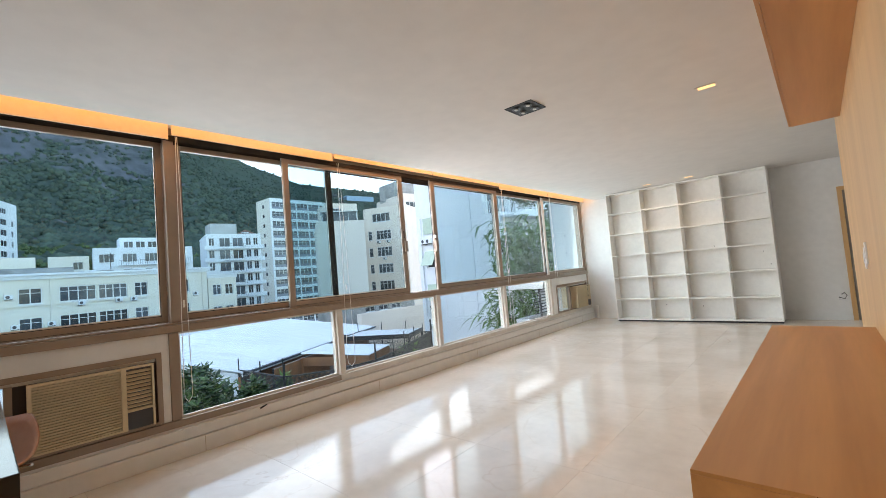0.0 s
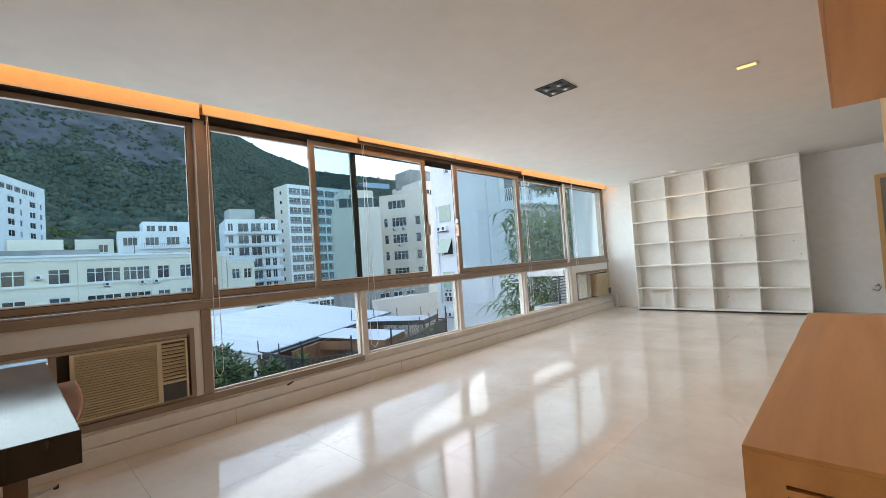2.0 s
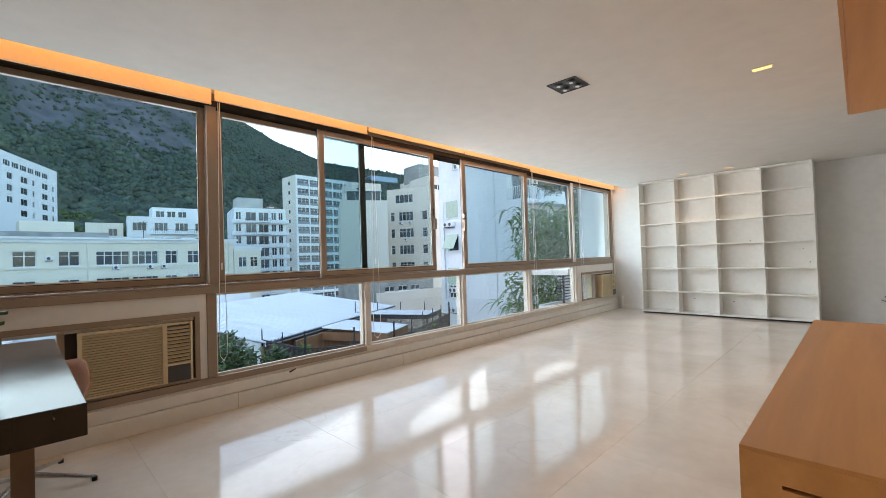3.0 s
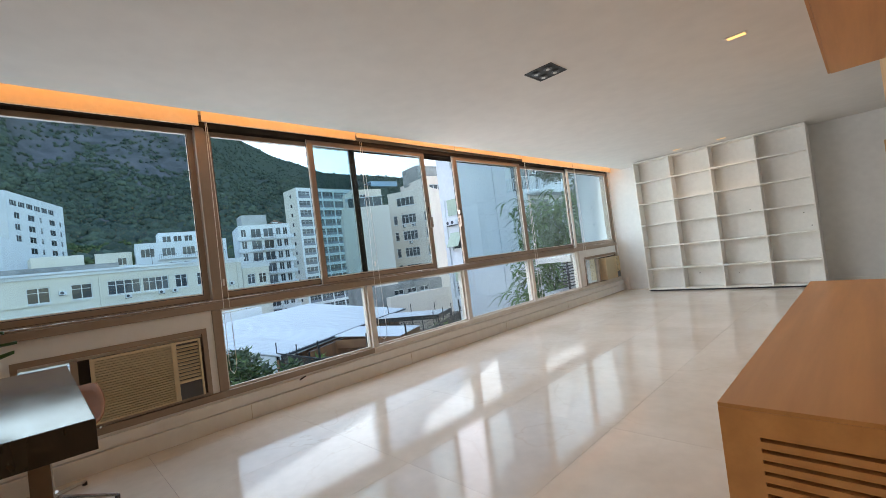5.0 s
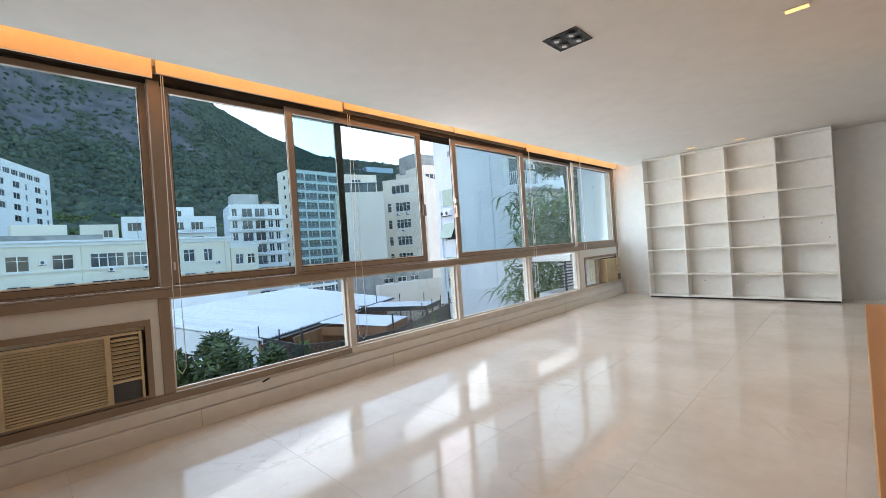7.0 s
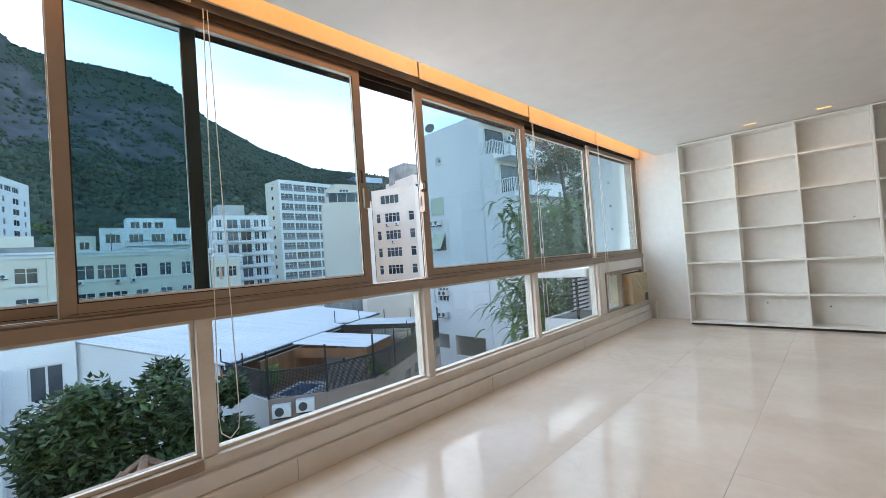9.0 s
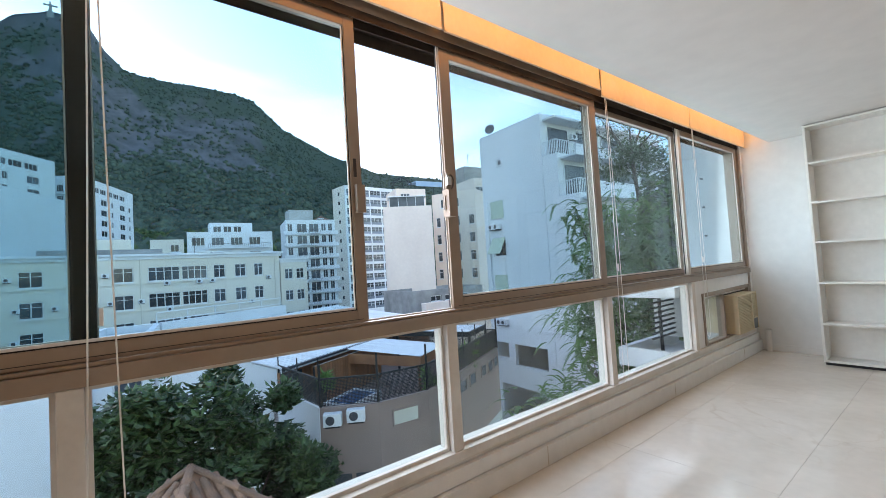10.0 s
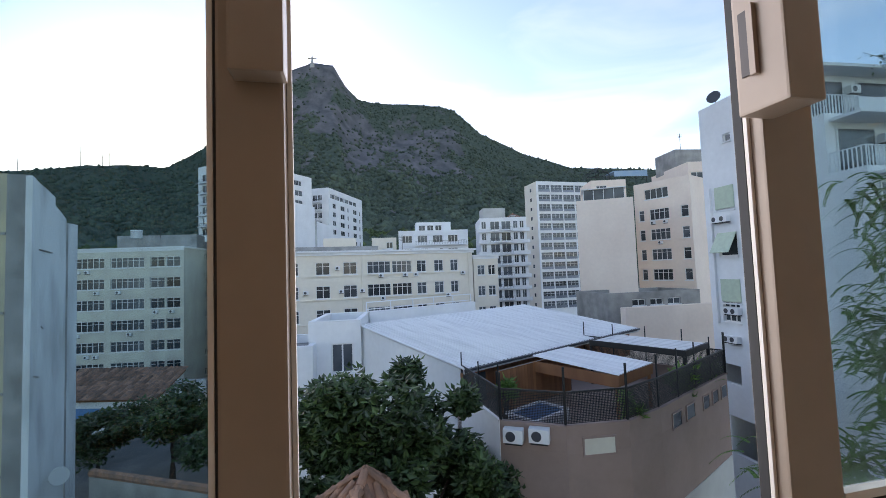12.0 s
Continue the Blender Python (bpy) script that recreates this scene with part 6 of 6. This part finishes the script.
def feathery(name, label, base, tips, mat, seed, fronds=32, pinnae=30):
    """A tree with long drooping feathered sprays at the ends of its limbs."""
    rg = random.Random(seed)
    t = thing(name, label, "tree", pose(*base))
    b0 = Vector(base)
    limbs, verts, faces = [], [], []
    rel = [Vector(p) - b0 for p in tips]
    mean = sum(rel, Vector()) / len(rel)
    fork = Vector((mean.x * 0.6, mean.y * 0.6, mean.z * 0.55))
    limbs.append(tube([(0, 0, 0), (mean.x * 0.3, mean.y * 0.2, mean.z * 0.3), fork], 0.2, 8, taper=0.12))
    mains = []
    for p in rel[:8]:
        mid = fork.lerp(p, 0.55) + Vector((rg.uniform(-.4, .4), rg.uniform(-.4, .4), 0.5))
        limbs.append(tube([fork, mid, p], 0.06, 6, taper=0.02))
        mains += [fork.lerp(mid, 0.6), mid, mid.lerp(p, 0.35), mid.lerp(p, 0.7)]
    for p in rel:
        root = min(mains, key=lambda q: (q - p).length + (0.8 if q.z > p.z else 0))
        limbs.append(tube([root, root.lerp(p, 0.5) + Vector((0, 0, 0.15)), p], 0.018, 5, taper=0.007))
        for i in range(fronds):
            a = rg.uniform(0, 6.283)
            ln = rg.uniform(0.5, 1.0)
            out_ = Vector((math.cos(a), math.sin(a), rg.uniform(-0.1, 0.7)))
            o = p + Vector((rg.gauss(0, 0.35), rg.gauss(0, 0.35), rg.gauss(0, 0.35)))
            for k in range(pinnae):
                s = k / pinnae
                q = o + out_ * ln * s + Vector((0, 0, -0.75 * ln * s * s))
                tang = (out_ + Vector((0, 0, -1.5 * s))).normalized()
                side = tang.cross(Vector((0, 0, 1))).normalized()
                for sg in (-1, 1):
                    d = (side * sg + tang * 0.35 + Vector((0, 0, -0.25))).normalized() * (0.095 * (1 - 0.5 * s))
                    w = tang * 0.011
                    n0 = len(verts)
                    verts += [tuple(q - w), tuple(q + d * 0.5 - w * 1.4), tuple(q + d), tuple(q + d * 0.5 + w * 1.4), tuple(q + w)]
                    faces.append((n0, n0 + 1, n0 + 2, n0 + 3, n0 + 4))
    part("trunk", join(*limbs), M_BARK, t)
    me = bpy.data.meshes.new("crown")
    me.from_pydata(verts, [], faces)
    me.materials.append(mat)
    part("crown", me, None, t)
    return t


rt = random.Random(8)
tips = [(-9.4 + rt.triangular(-3.0, 2.4, 0.6), 17.4 + rt.uniform(-1.4, 2.4), rt.uniform(-4.5, 3.1)) for _ in range(110)]
feathery("feathery_tree", "tall light green tree with drooping feathery leaves", (-8.8, 18.8, GZ), tips, M_FOLIAGE_LIGHT, 5)
tree("street_tree", "dark leafy tree with thin spreading twigs", (-7.6, 19.8, GZ), 15, (-6.8, 19.4, 0.3), (3.6, 3.2, 5.4), 34000, 0.33, M_FOLIAGE_DARK, 11, lobes=30, aspect=0.4, branches=24)
tree("street_tree", "tall dark tree crowding the end of the street", (-4.9, 23.5, GZ), 16, (-4.9, 23.0, 1.0), (4.2, 3.6, 6.5), 30000, 0.40, M_FOLIAGE_DARK, 17, lobes=34, aspect=0.45, branches=24)
tree("street_tree", "tall dark tree before the stepped terraces", (-9.4, 22.6, GZ), 16, (-9.4, 22.6, 1.0), (2.5, 2.6, 5.4), 22000, 0.33, M_FOLIAGE_DARK, 23, lobes=34, aspect=0.42, branches=24, spread=(0.18, 0.32))
tree("street_tree", "broad mid-green tree close beyond the last window", (-6.2, 15.6, GZ), 12, (-6.4, 15.6, -2.2), (2.4, 2.6, 4.6), 26000, 0.24, M_FOLIAGE_MID, 19, lobes=34, aspect=0.42, branches=20, spread=(0.18, 0.32))
tips = [(-10.8 + rt.uniform(-2.5, 2.5), 16.2 + rt.uniform(-1.5, 2.0), rt.uniform(-7.0, -4.0)) for _ in range(22)]
feathery("garden_shrub", "light green feathery shrub in the garden below", (-10.5, 16.5, GZ), tips, M_FOLIAGE_LIGHT, 6)
tree("garden_tree", "low dark tree beside the tiled wall", (-40, -9.5, GZ), 4, (-40, -9.5, -8.9), (4.5, 4.5, 3.2), 7000, 0.42, M_FOLIAGE_DARK, 12, lobes=26, spread=(0.2, 0.34))
tree("garden_tree", "low dark tree before the house with blue shutters", (-41, -15.0, GZ), 4, (-41, -15.0, -9.9), (4.0, 4.5, 2.6), 6000, 0.42, M_FOLIAGE_DARK, 13, lobes=24, spread=(0.2, 0.34))
tree("garden_tree", "dark tree in the yard behind the clay-coped wall", (-36, -5.0, GZ), 4, (-36, -5.0, -9.6), (3.6, 4.2, 2.6), 6000, 0.42, M_FOLIAGE_DARK, 14, lobes=24, spread=(0.2, 0.34))
for i, (u, v, w) in enumerate(((2.2, -6.0, 0.7), (5.9, -6.0, 1.0), (6.6, -5.9, 1.1), (7.6, -6.1, 0.7), (8.3, -6.1, 0.8), (9.1, -6.1, 0.8), (0.6, -1.9, 0.7))):
    bp = nbm @ Vector((u, v, DECK))
    tree("terrace_plant", "green leafy shrub in a pot on the terrace", tuple(bp), 0.7, tuple(bp + Vector((0, 0, 0.55 + w * 0.55))), (0.55 * w, 0.55 * w, 0.75 * w), 420, 0.34, M_FOLIAGE_LIGHT, 30 + i, lobes=6, aspect=0.25)


def twiggy(base, fork, ends, seed):
    """A thin-crowned tree: a dark clump low on bare arching boughs, sparse small leaves at their ends."""
    rg = random.Random(seed)
    t = thing("twiggy_tree", "thin-crowned tree with bare arching boughs and sparse leaves", "tree", pose(*base))
    b0, f = Vector(base), Vector(fork) - Vector(base)
    limbs = [tube([(0, 0, 0), (0.1, 0.1, f.z * 0.5), f], 0.17, 8, taper=0.07)]
    verts, faces = [], []

    def leaf(p, s):
        d = Vector((rg.gauss(0, 1), rg.gauss(0, 1), rg.gauss(-0.2, 0.6))).normalized()
        e = d.cross(Vector((rg.gauss(0, 0.5), rg.gauss(0, 0.5), 1))).normalized() * s * 0.24
        n0 = len(verts)
        verts.extend(tuple(v) for v in (p, p + d * s * 0.5 + e, p + d * s, p + d * s * 0.5 - e))
        faces.append((n0, n0 + 1, n0 + 2, n0 + 3))

    for p in ends:
        e = Vector(p) - b0
        mid = f.lerp(e, 0.5) + Vector((rg.uniform(-.2, .2), rg.uniform(-.2, .2), rg.uniform(-0.1, 0.3)))
        limbs.append(tube([f, mid, e], 0.045, 6, taper=0.014))
        for k in range(11):
            s = rg.uniform(0.25, 1.0)
            q = f.lerp(mid, s * 2) if s < 0.5 else mid.lerp(e, s * 2 - 1)
            w = q + (e - f).normalized() * rg.uniform(0.2, 0.5) + Vector((rg.gauss(0, 0.3), rg.gauss(0, 0.3), rg.gauss(0.1, 0.3)))
            limbs.append(tube([q, q.lerp(w, 0.5) + Vector((0, 0, 0.05)), w], 0.012, 4, taper=0.005))
            for _ in range(rg.randrange(4, 26)):
                leaf(q.lerp(w, rg.uniform(0.4, 1.1)) + Vector((rg.gauss(0, 0.09), rg.gauss(0, 0.09), rg.gauss(0, 0.07))), rg.uniform(0.07, 0.15))
    for c, rad, count in ((Vector((0, 0, 0.1)), 0.75, 1500), (Vector((-0.7, 0, -0.5)), 0.6, 800), (Vector((0.8, 0.1, -0.3)), 0.7, 900)):
        for _ in range(count):
            o = Vector((rg.gauss(0, 0.5), rg.gauss(0, 0.5), rg.gauss(0, 0.36)))
            leaf(f + c + o * rad, rg.uniform(0.1, 0.2))
    part("trunk", join(*limbs), M_BARK, t)
    me = bpy.data.meshes.new("crown")
    me.from_pydata(verts, [], faces)
    me.materials.append(M_FOLIAGE_DARK)
    part("crown", me, None, t)


twiggy((-9.4, 20.0, GZ), (-9.9, 19.5, 5.2), [(-11.7, 19.3, 6.8), (-11.4, 19.8, 7.4), (-10.6, 19.2, 6.9), (-9.6, 19.3, 7.2), (-8.4, 19.6, 7.6), (-8.3, 20.2, 5.7), (-7.6, 19.4, 6.6), (-11.2, 20.0, 5.6)], 21)

# clay tile hip below the window and the garden wall
hip = thing("hipped_roof", "old clay tile hipped roof below the tree", "roof", pose(-12.6, 4.5, -6.0, 0, 0, 20))
HR, HH = 3.4, 3.2
slope = math.atan2(HH, HR)
tb = bmesh.new()
ringa = [tb.verts.new((0.105 * math.cos(a), -0.02, 0.085 * math.sin(a))) for a in (math.pi * k / 6 for k in range(7))]
ringb = [tb.verts.new((0.085 * math.cos(a), 0.42, 0.07 * math.sin(a))) for a in (math.pi * k / 6 for k in range(7))]
ringc = [tb.verts.new((0.09 * math.cos(a), -0.02, 0.07 * math.sin(a))) for a in (math.pi * k / 6 for k in range(7))]
for k in range(6):
    tb.faces.new((ringa[k], ringa[k + 1], ringb[k + 1], ringb[k]))
    tb.faces.new((ringa[k + 1], ringa[k], ringc[k], ringc[k + 1]))
clay = mesh_of("roof_tile", tb, M_TERRACOTTA_TILE)
run = math.hypot(HR, HH)
rh = random.Random(21)
for q in range(4):
    fc = bmesh.new()
    fc.faces.new([fc.verts.new(v) for v in ((-HR, -HR, -0.03), (HR, -HR, -0.03), (0, 0, HH - 0.03))])
    sl = part("roof_slope", fc, M_TERRACOTTA, hip, m=pose(0, 0, 0, 0, 0, 90 * q))
    if q in (0, 1):
        for r in range(int(run / 0.36)):
            half = HR * (1 - (r + 0.5) * 0.36 / run)
            n_ = int(2 * half / 0.22)
            for i in range(n_ + 1):
                m_t = pose(0, -HR, 0, math.degrees(slope), 0, 0) @ pose(-half + i * 2 * half / max(1, n_) + rh.uniform(-0.01, 0.01), r * 0.36, 0.0, rh.uniform(-1, 2), 0, rh.uniform(-2.5, 2.5))
                part("roof_tile", clay, None, sl, m=m_t)
    rd = part("hip_ridge", tube([(-HR, -HR, 0.02), (-0.02, -0.02, HH + 0.02)], 0.05, 8), M_TERRACOTTA, hip, m=pose(0, 0, 0, 0, 0, 90 * q))
    dirn = Vector((HR, HR, HH))
    mr_ = dirn.to_track_quat("Y", "Z").to_matrix().to_4x4()
    for i in range(int(dirn.length / 0.36)):
        part("ridge_tile", clay, None, rd, m=Matrix.Translation(Vector((-HR, -HR, 0.05)) + dirn.normalized() * 0.36 * i) @ mr_)
part("house_wall", blocks((-3.0, 3.0, -3.0, 3.0, GZ + 6.0, -0.02)), M_OLDWHITE, hip)
gw = thing("garden_wall", "dark garden wall with a clay tile coping", "wall", placed((-30, -9.8), (-24.0, 1.0), GZ)[0])
part("wall", blocks((0, 12.4, 0, 0.3, 0, 5.2)), M_CONCRETE, gw)
part("coping", tube([(0, 0.15, 5.26), (12.4, 0.15, 5.26)], 0.22, 8), M_TERRACOTTA, gw)
yard = thing("yard_wall", "white yard walls around the neighbouring forecourt", "wall")
part("wall", blocks((-17.5, -11.0, 24.0, 24.3, GZ, -7.6)), M_WHITE, yard)
part("wall", blocks((-17.5, -17.2, 17.5, 24.0, GZ, -8.6)), M_WHITE, yard)

# ---- marble tiles ----
TX, TY = 0.80, 1.0
tile_meshes = {}
xs = [-3.445] + [-1.6 + TX * k for k in range(-2, 5)] + [2.2]
for i in range(len(xs) - 1):
    w = xs[i + 1] - xs[i]
    if round(w, 3) not in tile_meshes:
        tile_meshes[round(w, 3)] = mesh_of("tile", blocks((0.0006, w - 0.0006, 0.0006, TY - 0.0006, -0.012, 0.0), bevel=0.0005), M_MARBLE)
    for k in range(-3, 10):
        part("tile", tile_meshes[round(w, 3)], None, floor, m=pose(xs[i], k * TY, 0))
